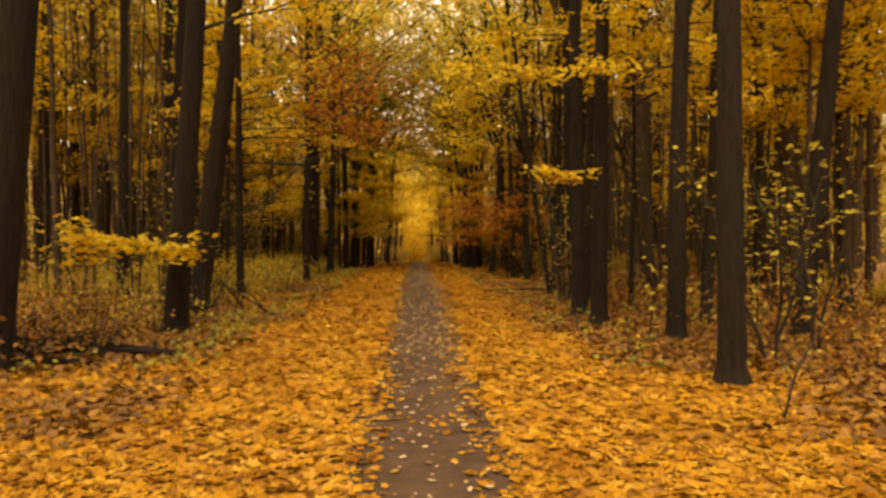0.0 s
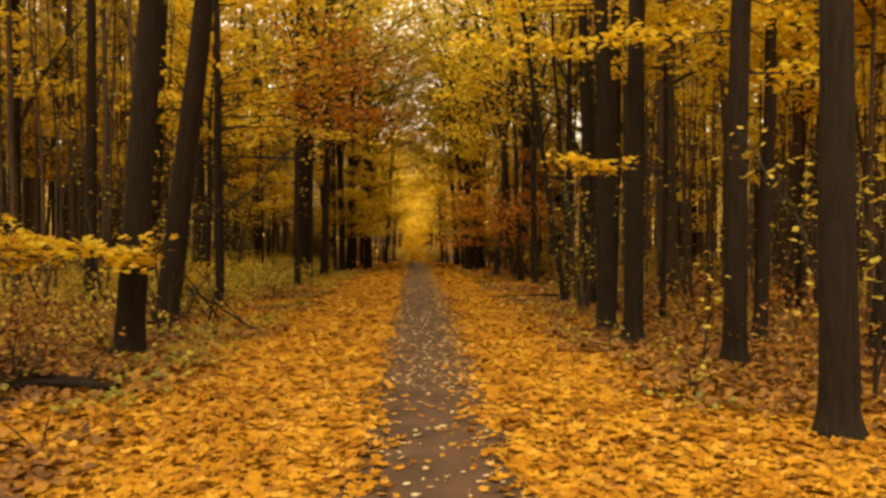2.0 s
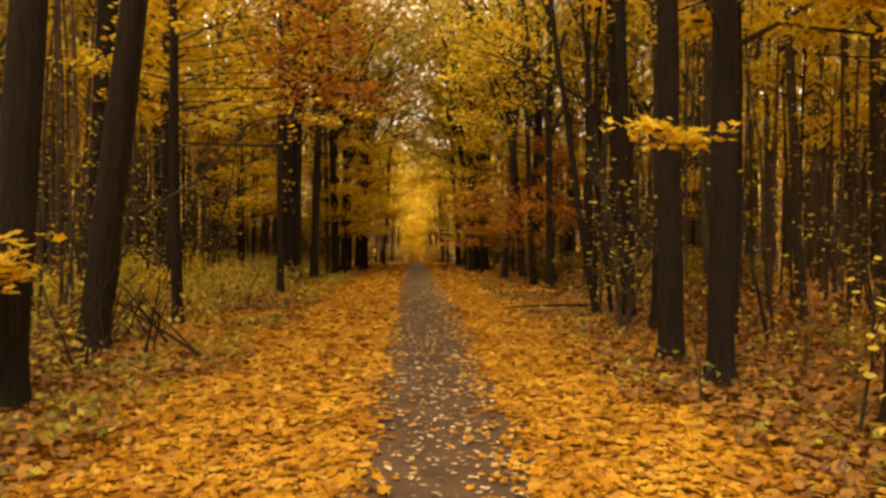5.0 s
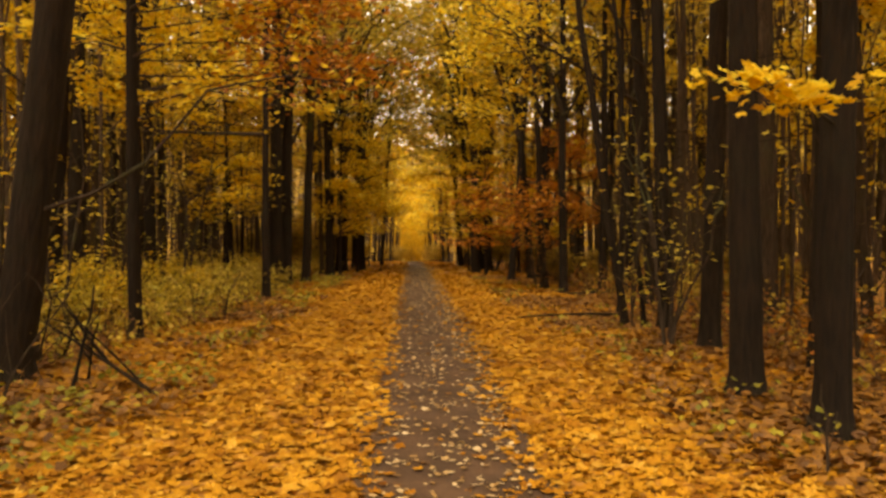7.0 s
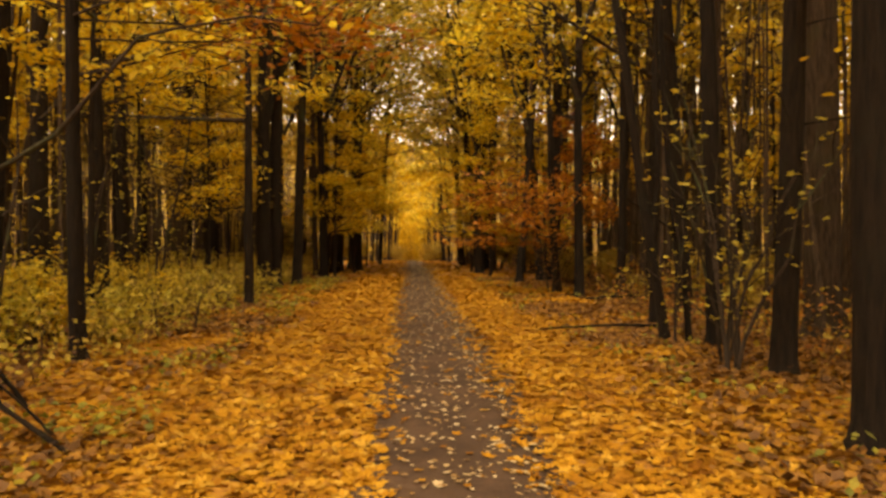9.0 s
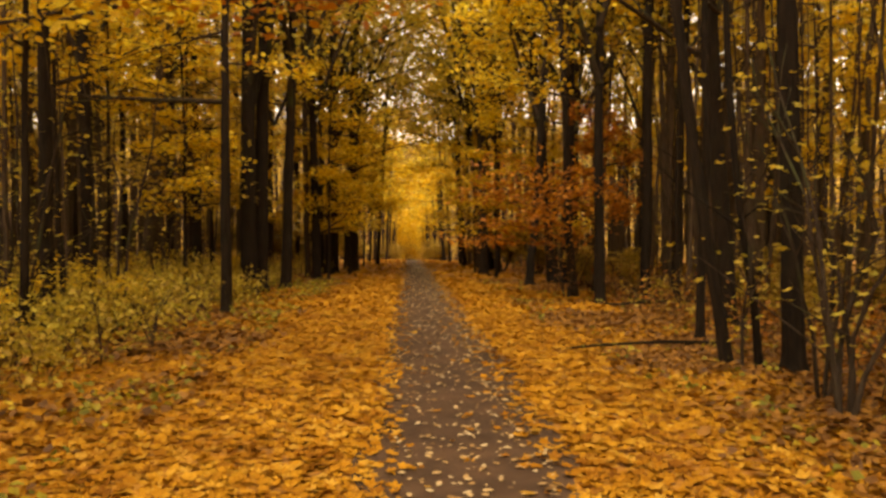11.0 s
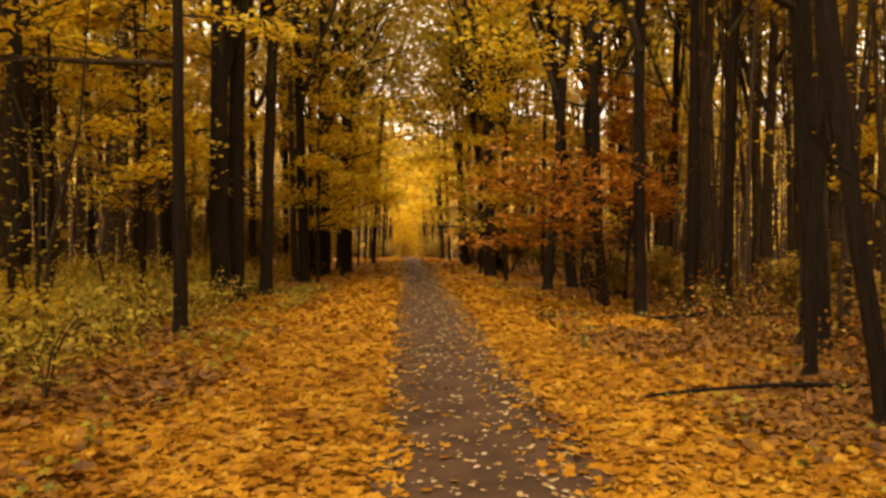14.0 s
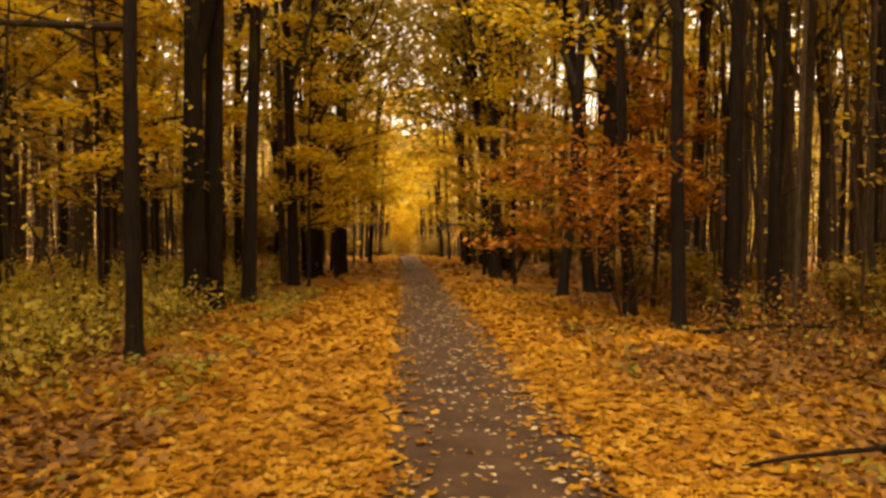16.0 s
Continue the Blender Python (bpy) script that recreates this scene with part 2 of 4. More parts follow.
def leaves(places, sizes, shape, tilt, g, curl=1.0):
    """Leaves of one outline at many places, each turned and tilted by chance."""
    base, f = shape
    n, k = len(places), len(base)
    yaw = g.uniform(0, 2 * math.pi, n)
    tx, ty = g.normal(0, tilt, n), g.normal(0, tilt, n)
    cl = g.normal(0.6, 0.9, n) * curl
    b = np.repeat(base[None], n, 0) - np.array([0, 0.4, 0])
    b[..., 2] *= cl[:, None]
    b = b * np.asarray(sizes)[:, None, None] * np.stack([g.uniform(0.75, 1.15, n), np.ones(n), np.ones(n)], -1)[:, None, :]
    cx, sx, cy, sy, cz, sz = np.cos(tx), np.sin(tx), np.cos(ty), np.sin(ty), np.cos(yaw), np.sin(yaw)
    y1 = b[..., 1] * cx[:, None] - b[..., 2] * sx[:, None]
    z1 = b[..., 1] * sx[:, None] + b[..., 2] * cx[:, None]
    x2 = b[..., 0] * cy[:, None] + z1 * sy[:, None]
    z2 = -b[..., 0] * sy[:, None] + z1 * cy[:, None]
    x3 = x2 * cz[:, None] - y1 * sz[:, None]
    y3 = x2 * sz[:, None] + y1 * cz[:, None]
    co = np.stack([x3, y3, z2], -1) + np.asarray(places)[:, None, :]
    tris = f[None] + (np.arange(n) * k)[:, None, None]
    return co.reshape(-1, 3), tris.reshape(-1, 3)


# ---------------------------------------------------------------- ground, path
def smooth_step(a, b, v):
    s = np.clip((v - a) / (b - a), 0, 1)
    return s * s * (3 - 2 * s)


def ground_z(x, y):
    x, y = np.asarray(x, float), np.asarray(y, float)
    z = -0.0003 * np.clip(np.minimum(y, 120) - 14, 0, None) ** 2 - 0.0636 * np.clip(np.minimum(y, 320) - 120, 0, None)
    z = z - 0.03 * np.clip(x - 0.8, 0, 6) * smooth_step(12, 24, y)
    off = smooth_step(0.6, 2.5, np.abs(x - 0.13))
    bumps = 0.02 * np.sin(1.7 * x + 0.6 * y) + 0.018 * np.sin(0.9 * y - 1.1 * x + 2) + 0.015 * np.sin(3.1 * x) * np.sin(2.3 * y)
    return z + off * bumps


def path_left(y):
    return -0.30 - 0.009 * np.clip(np.asarray(y, float) - 6, 0, 18)


def path_right(y):
    return 0.56 + 0.022 * np.clip(np.asarray(y, float) - 7, 0, 13)


def grid_mesh(name, xs, ys, z_of, material):
    X, Y = np.meshgrid(xs, ys)
    co = np.stack([X, Y, z_of(X, Y)], -1).reshape(-1, 3)
    nx, ny = len(xs), len(ys)
    i = (np.arange(ny - 1)[:, None] * nx + np.arange(nx - 1)[None, :]).ravel()
    tris = np.concatenate([np.stack([i, i + 1, i + nx + 1], -1), np.stack([i, i + nx + 1, i + nx], -1)])
    return quick_mesh(name, co, tris, material, True)


gx = np.concatenate([np.linspace(-900, -60, 12), np.linspace(-50, -13, 20), np.arange(-12, 12.01, 0.3), np.linspace(13, 50, 20), np.linspace(60, 900, 12)])
gy = np.concatenate([np.linspace(-900, -40, 12), np.linspace(-30, -7, 10), np.arange(-6, 50.01, 0.4), np.linspace(52, 200, 50), np.linspace(220, 1200, 14)])
ground = tagged(new("ground", grid_mesh("ground", gx, gy, ground_z, SOIL)), "forest floor of trodden brown and gold leaves over soil", "ground", kind="structure")


def path_mesh():
    ys = np.concatenate([np.arange(-12, 40, 0.25), np.arange(40, 171, 1.0)])
    us = np.linspace(0, 1, 9)
    co = []
    for y in ys:
        a = float(path_left(y)) - 0.12 + 0.07 * math.sin(1.9 * y) + 0.05 * math.sin(4.7 * y + 1)
        b = float(path_right(y)) + 0.12 + 0.06 * math.sin(2.3 * y + 2) + 0.05 * math.sin(5.3 * y)
        for u in us:
            x = a + (b - a) * u
            co.append((x, y, float(ground_z(x, y)) + 0.012 + 0.012 * math.sin(math.pi * u)))
    nx = len(us)
    i = (np.arange(len(ys) - 1)[:, None] * nx + np.arange(nx - 1)[None, :]).ravel()
    tris = np.concatenate([np.stack([i, i + 1, i + nx + 1], -1), np.stack([i, i + nx + 1, i + nx], -1)])
    return quick_mesh("path", co, tris, ASPHALT, True)


path = tagged(new("path", path_mesh()), "narrow worn asphalt footpath strewn with pale fallen leaves", "path", kind="structure")


def litter_places(n, x0, x1, y0, y1, g):
    """Loose leaves off the path, thinning out over its edges."""
    x, y = g.uniform(x0, x1, n), g.uniform(y0, y1, n)
    edge = 0.10 + 0.05 * np.sin(1.3 * y) + 0.04 * np.sin(3.7 * y)
    inside = np.minimum(x - path_left(y), path_right(y) - x) + edge * 0.4
    thin = 1 - 0.72 * smooth_step(3.1, 5.2, np.abs(x - 0.15) + 0.7 * smooth_step(9, 12, y) * smooth_step(20, 15, y) + 0.5 * np.sin(0.8 * y + x) + 0.3 * np.sin(2.1 * y)) * smooth_step(4.5, 8, y)
    keep = g.uniform(0, 1, n) < thin * np.where(inside < 0, 1.0, np.exp(-inside / np.where(x > 0.15, 0.13, 0.05)) * 0.5)
    x, y = x[keep], y[keep]
    return np.stack([x, y, ground_z(x, y) + g.uniform(0.006, 0.03, len(x))], -1)


def make_litter():
    g = np.random.default_rng(21)
    near = litter_places(84000, -4.8, 4.9, 3.2, 25, g)
    mid = litter_places(24000, -4.8, 4.9, 25, 36, g)
    left = litter_places(16000, -9.5, -4.8, 4, 36, g)
    right = litter_places(18000, 4.9, 10.5, 4, 36, g)
    far = litter_places(34000, -16, 18, 34, 110, g)
    pieces = [leaves(near, g.uniform(0.05, 0.112, len(near)), MAPLE, 0.2, g, 0.8)]
    back = litter_places(14000, -7, 7, -10, 3.2, g)
    for p in (mid, left, right, back):
        pieces.append(leaves(p, g.uniform(0.08, 0.13, len(p)), PENTA, 0.32, g))
    pieces.append(leaves(far, g.uniform(0.16, 0.28, len(far)), KITE, 0.3, g))
    co, tris = join(pieces)
    return tagged(new("leaf_litter", quick_mesh("leaf_litter", co, tris, FALLEN)), "thick carpet of golden and orange fallen maple leaves", "fallen leaves", kind="stuff")


litter = make_litter()


def make_brown_litter():
    """Older brown leaves under the trees, thicker away from the path."""
    g = np.random.default_rng(22)
    n = 90000
    x = np.where(g.uniform(0, 1, n) < 0.54, 1.8 + g.gamma(2.4, 1.2, n), -1.9 - g.gamma(2.4, 1.2, n))
    y = g.uniform(5, 36, n)
    patch = np.sin(0.9 * x + 0.5 * y) + np.sin(1.7 * y - 0.8 * x + 1.3) + g.normal(0, 0.7, n)
    mould = (y > 10) & (y < np.where(x < 0, 16.0, 20.0)) & (np.abs(x) > 2.1 + 0.4 * np.sin(1.3 * y))
    keep = ((patch > np.where(mould, -0.7, 0.7)) | (np.abs(x) > 4.6 + 0.6 * np.sin(0.7 * y))) & (np.abs(x) < 11)
    x, y = x[keep], y[keep]
    p = np.stack([x, y, ground_z(x, y) + g.uniform(0.03, 0.065, len(x))], -1)
    co, tris = leaves(p, g.uniform(0.055, 0.11, len(x)), PENTA, 0.38, g, 1.2)
    return tagged(new("brown_leaf_litter", quick_mesh("brown_leaf_litter", co, tris, BROWN)), "scattered older brown leaves under the trees", "fallen leaves", kind="stuff")


brown_litter = make_brown_litter()


# ---------------------------------------------------------------- trees
def bent(points, amount, g):
    p = np.array(points, float)
    n = len(p)
    for ax in (0, 1):
        w = np.cumsum(g.normal(0, amount, n))
        p[:, ax] += (w - w[0]) * np.linspace(0, 1, n)
    return p


def trunk_mesh(height, radius, g, material, wander=0.03, flare=1.0, sides=12, fork=0.0, twigs=0):
    """A trunk with a flared foot, slight bends and a ragged outline."""
    zs = np.concatenate([[-0.12, 0.0, 0.08, 0.2, 0.45, 0.9], np.linspace(1.6, height, 12)])
    pts = bent([(0, 0, z) for z in zs], wander, g)
    pts[:6, :2] *= 0.2
    r = radius * (1 - 0.78 * np.clip(zs / height, 0, 1) ** 1.2) * (1 + flare * 0.5 * np.exp(-np.clip(zs, 0, None) / 0.09) + 0.07 * np.exp(-np.clip(zs, 0, None) / 0.5))
    pieces = [tube(pts, r, sides, 0.06, int(g.integers(1 << 30)))]
    if fork:
        k = int(np.searchsorted(zs, fork))
        a, s = g.uniform(0, 2 * math.pi), np.linspace(0, 1, 7)
        arm = pts[k] + np.stack([math.cos(a) * (0.9 * s ** 0.7 + 0.9 * s), math.sin(a) * (0.9 * s ** 0.7 + 0.9 * s), (height - zs[k]) * 0.9 * s], -1)
        pieces.append(tube(bent(arm, 0.05, g), r[k] * (0.78 - 0.6 * s), max(6, sides - 4), 0.05, int(g.integers(1 << 30))))
    gt = np.random.default_rng(int(1e5 * radius + 1e3 * abs(pts[-1, 0]) + 977 * twigs))
    for _ in range(twigs):
        z = gt.uniform(1.5, min(9.0, 0.65 * height))
        a, ln, s = gt.uniform(0, 2 * math.pi), gt.uniform(0.4, 1.7), np.linspace(0, 1, 5)
        at = np.array([np.interp(z, zs, pts[:, k]) for k in range(3)])
        way = np.array((math.cos(a), math.sin(a), gt.uniform(-0.1, 0.9)))
        twig = bent(at + s[:, None] * way * ln, 0.05 * ln, gt)
        pieces.append(tube(twig, (0.005 + 0.007 * ln) * (1 - 0.8 * s), 4))
        side = bent(twig[2] + np.linspace(0, 1, 4)[:, None] * (way + gt.normal(0, 0.6, 3)) * ln * 0.45, 0.03, gt)
        pieces.append(tube(side, (0.006, 0.005, 0.004, 0.002), 3))
    return quick_mesh("trunk", *join(pieces), material, True), pts


def limb_pieces(start, direction, length, radius, g, subs=4, droop=0.0, curve=None, fine=True):
    """One limb with its side twigs, and the places along them where leaves hang."""
    d = np.array(direction, float)
    d /= np.linalg.norm(d)
    n = 7
    s = np.linspace(0, 1, n)
    pts = np.array(start) + s[:, None] * d * length
    pts[:, 2] += -droop * length * s ** 2
    pts[:, 2] += (g.uniform(-0.02, 0.22) if curve is None else curve) * length * s ** 2
    pts = bent(pts, 0.055 * length, g)
    out = [tube(pts, radius * (1 - 0.85 * s) + 0.003, 5) if fine else tube(pts[::2], (radius * (1 - 0.85 * s) + 0.003)[::2], 4)]
    spots = [pts[k] for k in range(2, n)]
    for k in range(subs):
        a = g.uniform(0.25, 0.95)
        at = pts[min(int(a * (n - 1)), n - 1)]
        sd = d + g.normal(0, 0.65, 3) * (1, 1, 0.45)
        sd /= np.linalg.norm(sd)
        sl = length * g.uniform(0.25, 0.5)
        q = at + np.linspace(0, 1, 5)[:, None] * sd * sl
        q = bent(q, 0.04 * sl, g)
        tr = radius * 0.35 * (1 - 0.8 * np.linspace(0, 1, 5)) + 0.002
        out.append(tube(q, tr, 4) if fine else tube(q[::2], tr[::2], 3))
        spots += [q[j] for j in range(1, 5)]
    return out, spots


def foliage(spots, per, spread, size, shape, tilt, g):
    c = np.repeat(np.array(spots), per, 0)
    p = c + g.normal(0, 1, c.shape) * np.array(spread)
    return leaves(p, g.uniform(0.7, 1.25, len(p)) * size, shape, tilt, g)


class Crown:
    """Meshes of limbs and leaves, shared by alike trees."""

    def __init__(self, kind, seed, material, height):
        g = np.random.default_rng(seed)
        self.height, self.limbs = height, []
        spots = []
        if kind == "high":
            count, z0, z1, reach, rise = 9, 0.36, 0.95, (1.8, 3.8), (0.5, 1.2)
        elif kind == "tier":
            count, z0, z1, reach, rise = 11, 0.46, 0.97, (1.2, 2.6), (0.05, 0.5)
        elif kind == "maple":
            count, z0, z1, reach, rise = 12, 0.22, 0.97, (0.9, 2.4), (0.0, 0.45)
        elif kind == "arch":
            count, z0, z1, reach, rise = 12, 0.27, 0.95, (3.2, 5.6), (0.35, 1.2)
        elif kind == "deep":
            count, z0, z1, reach, rise = 9, 0.2, 0.95, (2.2, 4.6), (0.4, 1.2)
        elif kind == "alley":
            count, z0, z1, reach, rise = 8, 0.36, 0.95, (2.4, 4.2), (-0.05, 0.5)
        elif kind == "end":
            count, z0, z1, reach, rise = 24, 0.26, 0.97, (2.2, 4.5), (0.0, 0.5)
        else:
            count, z0, z1, reach, rise = 6, 0.5, 0.97, (1.0, 2.2), (0.4, 1.1)
        for k in range(count):
            f = z0 + (z1 - z0) * (k + g.uniform(0, 0.8)) / count
            a = k * 2.4 + g.uniform(-0.5, 0.5)
            ln = g.uniform(*reach) * (1.15 - 0.6 * f)
            dr = (math.cos(a), math.sin(a), g.uniform(*rise))
            if kind in ("high", "arch", "pole", "deep") and k < 3:
                dr, ln = (dr[0], dr[1], g.uniform(1.4, 2.6)), ln * 1.5
            pcs, sp = limb_pieces((0, 0, f * height), dr, ln, 0.02 + 0.012 * ln, g, 5, 0.12 if kind == "maple" else 0.0, None, False)
            self.limbs.append(quick_mesh("limb", *join(pcs), TWIG, True))
            spots += sp
        if kind == "high":
            per, spread, size, tilt = 7, (0.45, 0.45, 0.22), 0.18, 0.6
        elif kind == "tier":
            per, spread, size, tilt = 11, (0.28, 0.28, 0.08), 0.13, 0.4
        elif kind == "maple":
            per, spread, size, tilt = 10, (0.26, 0.26, 0.08), 0.13, 0.4
        elif kind == "arch":
            per, spread, size, tilt = 8, (0.5, 0.5, 0.22), 0.2, 0.5
        elif kind == "deep":
            per, spread, size, tilt = 7, (0.7, 0.7, 0.35), 0.30, 0.6
        elif kind == "alley":
            per, spread, size, tilt = 9, (0.5, 0.5, 0.16), 0.28, 0.45
        elif kind == "end":
            per, spread, size, tilt = 16, (0.45, 0.45, 0.2), 0.3, 0.5
        else:
            per, spread, size, tilt = 8, (0.32, 0.32, 0.18), 0.15, 0.6
        keep = g.uniform(0, 1, len(spots)) < (0.8 if kind != "maple" else 0.9)
        spots = [s for s, q in zip(spots, keep) if q]
        self.leaves = quick_mesh("crown", *foliage(spots, per, spread, size, KITE, tilt, g), material)


CROWNS = {
    "high": [Crown("high", 101 + k, m, h) for k, (m, h) in enumerate(((GOLD, 17.0), (DULL, 19.0), (GOLD, 15.0), (LIME, 17.0)))],
    "arch": [Crown("arch", 401 + k, m, h) for k, (m, h) in enumerate(((GOLD, 17.0), (LIME, 18.0), (DULL, 16.0)))],
    "deep": [Crown("deep", 421 + k, m, h) for k, (m, h) in enumerate(((DULL, 20.0), (GOLD, 18.0), (DULL, 21.0), (LIME, 19.0)))],
    "end": [Crown("end", 451, GOLD, 10.5)],
    "alley": [Crown("alley", 461 + k, m, h) for k, (m, h) in enumerate(((GOLD, 12.0), (GOLD, 14.0), (LIME, 13.0)))],
    "pole": [Crown("pole", 201 + k, m, h) for k, (m, h) in enumerate(((DULL, 13.0), (GOLD, 11.0), (DULL, 15.0)))],
    "tier": [Crown("tier", 351 + k, m, h) for k, (m, h) in enumerate(((GOLD, 8.0), (GOLD, 9.0)))],
    "maple": [Crown("maple", 301 + k, m, h) for k, (m, h) in enumerate(((GOLD, 7.5), (GOLD, 6.0), (LIME, 5.5), (DULL, 8.5), (RUST, 5.0)))],
}
tree_count = 0


def tree(x, y, radius, lean=0.0, kind="high", crown=None, label="", bark=None, turn=None, lean_y=0.0, wander=0.03, name="tree", sides=12, forked=True):
    """A tree: its own trunk, limbs and crown of a shared kind."""
    global tree_count
    tree_count += 1
    g = np.random.default_rng(5000 + tree_count)
    if kind == "high" and y > 27 and abs(x) < 8:
        kind = "arch"
    if kind == "high" and y > 12 and abs(x) > 9:
        kind = "deep"
    options = CROWNS[kind]
    c = options[int(g.integers(min(len(options), 4))) if crown is None else crown]
    t = empty(name, pose(x, y, float(ground_z(x, y)), -math.degrees(lean_y), math.degrees(math.atan(lean)), 0))
    me, _ = trunk_mesh(c.height, radius, g, bark or (BARK if g.uniform() < 0.92 else GREY_AND_HAZED_BARK), wander, 1.0, sides, g.uniform(3.2, 7.5) if forked and kind in ("high", "arch", "deep") and g.uniform() < 0.35 and y > 14 else 0.0, int(g.integers(4, 9)) if 9 < y < 50 and kind not in ("maple", "tier", "alley", "end") else 0)
    child("trunk", me, t)
    spin = pose(0, 0, 0, 0, 0, g.uniform(0, 360) if turn is None else turn)
    for lm in c.limbs:
        child("limb", lm, t).matrix_basis = spin
    child("crown", c.leaves, t).matrix_basis = spin
    words = {"high": "tall dark-barked forest tree with thinning yellow autumn crown", "arch": "tall forest tree with yellow limbs arching over the path", "deep": "tall forest tree with dull yellow crown", "end": "golden maple where the path ends from sight",
             "alley": "golden tree reaching over the far path",
             "pole": "slender straight forest tree with sparse yellowed top",
             "tier": "young golden maple, leafy only above head height", "maple": "young understorey maple with tiers of golden leaves"}
    return tagged(t, label or words[kind], "tree", "trees along the path")


def bough(t, z, direction, length, radius, per=0, material=None, size=0.12, spread=(0.16, 0.16, 0.05), subs=5, droop=0.1, seed=0, shape=OVAL, tilt=0.35, curve=0.02, outer=0.0):
    """A limb of a tree that stands out on its own, bare or with a flat spray of leaves."""
    g = np.random.default_rng(900 + seed)
    pcs, spots = limb_pieces((0, 0, z), direction, length, radius, g, subs, droop, curve)
    child("limb", quick_mesh("limb", *join(pcs), TWIG, True), t)
    spots = [p for p in spots if np.linalg.norm(p - np.array((0, 0, z))) >= outer * length]
    if per:
        child("spray", quick_mesh("spray", *foliage(spots, per, spread, size, shape, tilt, g), material), t, "flat spray of autumn leaves")["kind"] = "stuff"


# left of the path
tree(-4.58, 8.10, 0.215, 0.092)
t_l1 = tree(-3.65, 11.40, 0.170, 0.066, bark=BARK, wander=0.02, label="dark-barked forest tree beside a low golden spray")
bough(t_l1, 1.30, (-1.0, -0.6, 0.06), 1.75, 0.012, 11, GOLD, 0.115, (0.2, 0.2, 0.045), 8, 0.1, 1, MAPLE, 0.28)
bough(t_l1, 1.28, (0.2, -0.8, 0.08), 0.9, 0.010, 8, GOLD, 0.11, (0.15, 0.15, 0.04), 4, 0.2, 2, MAPLE, 0.3)
bough(t_l1, 4.6, (1.0, 0.3, 0.55), 2.6, 0.03, 4, GOLD, 0.13, seed=3)
t_l2 = tree(-4.23, 14.5, 0.200, 0.125, label="leaning dark-barked forest tree over brushwood")
tree(-7.53, 19.32, 0.15, 0.022, "pole")
tree(-8.60, 25.9, 0.22, 0.014)
tree(-6.50, 19.9, 0.24, 0.060)
tree(-13.33, 27.05, 0.21, 0.010)
tree(-16.51, 36.52, 0.19)
tree(-14.29, 34.79, 0.16)
t_lg = tree(-4.14, 17.7, 0.095, -0.012, "pole", label="slender forest tree with golden and rust-brown sprays over the bank")
for k in range(3):
    bough(t_lg, 3.4 + 0.7 * k, (1.0, 0.4 - 0.5 * k, 0.3), 2.2, 0.018, 6, GOLD, 0.13, (0.22, 0.22, 0.08), 6, 0.0, 10 + k, OVAL, 0.4, 0.1)
for k in range(6):
    bough(t_lg, 3.85 + 0.22 * k, (1.0, 0.5 - 0.13 * k, 0.05 + 0.02 * k), 3.8 - 0.1 * k, 0.013, 9, RUST, 0.12, (0.24, 0.24, 0.09), 7, 0.0, 110 + k, OVAL, 0.4, 0.06, 0.40)
bough(t_lg, 4.2, (-1.0, -0.3, 0.3), 1.8, 0.015, 6, GOLD, 0.13, seed=15)
tree(-6.87, 34.39, 0.16, 0.0, "pole")
t_e1 = tree(-3.58, 24.5, 0.104, 0.010, "pole", 1, "slim tree with one long level branch")
bough(t_e1, 3.9, (-1.0, -0.12, 0.0), 4.2, 0.055, 1, GOLD, 0.13, subs=5, droop=0.0, seed=21, curve=0.01)
bough(t_e1, 5.2, (-1.0, 0.1, -0.25), 2.4, 0.025, 5, GOLD, 0.13, seed=22)
bough(t_e1, 4.6, (0.8, 0.6, 0.15), 1.8, 0.02, 7, GOLD, 0.13, seed=23)
tree(-4.25, 29.6, 0.205, 0.007)
tree(-4.08, 30.2, 0.19, 0.012)
tree(-3.56, 31.0, 0.15, 0.035)
tree(-3.69, 36.4, 0.104, -0.01, "pole")
t_l41 = tree(-3.75, 41.1, 0.091, 0.01, "pole", label="slender forest tree with low golden tiers")
for k in range(5):
    bough(t_l41, 2.75 + 0.28 * k, (1.0, -0.5 + 0.25 * k, 0.02 * k), 3.3 - 0.2 * k, 0.016, 12, GOLD, 0.16, (0.26, 0.26, 0.07), 8, 0.0, 180 + k, KITE, 0.35, 0.03, 0.15)
tree(-2.55, 41.9, 0.21, 0.014)
tree(-5.32, 27.98, 0.045, -0.021, "maple", 0)
tree(-11.21, 39.92, 0.13, -0.02, "pole")
tree(-10.73, 47.24, 0.17)
tree(-13.91, 41.89, 0.16, -0.016)
tree(-7.38, 27.6, 0.17, -0.01)
tree(-9.50, 32.83, 0.136, -0.01)
tree(-6.02, 22.9, 0.121, 0.017, "pole")
tree(-5.79, 29.4, 0.051, 0.0, "maple", 3)

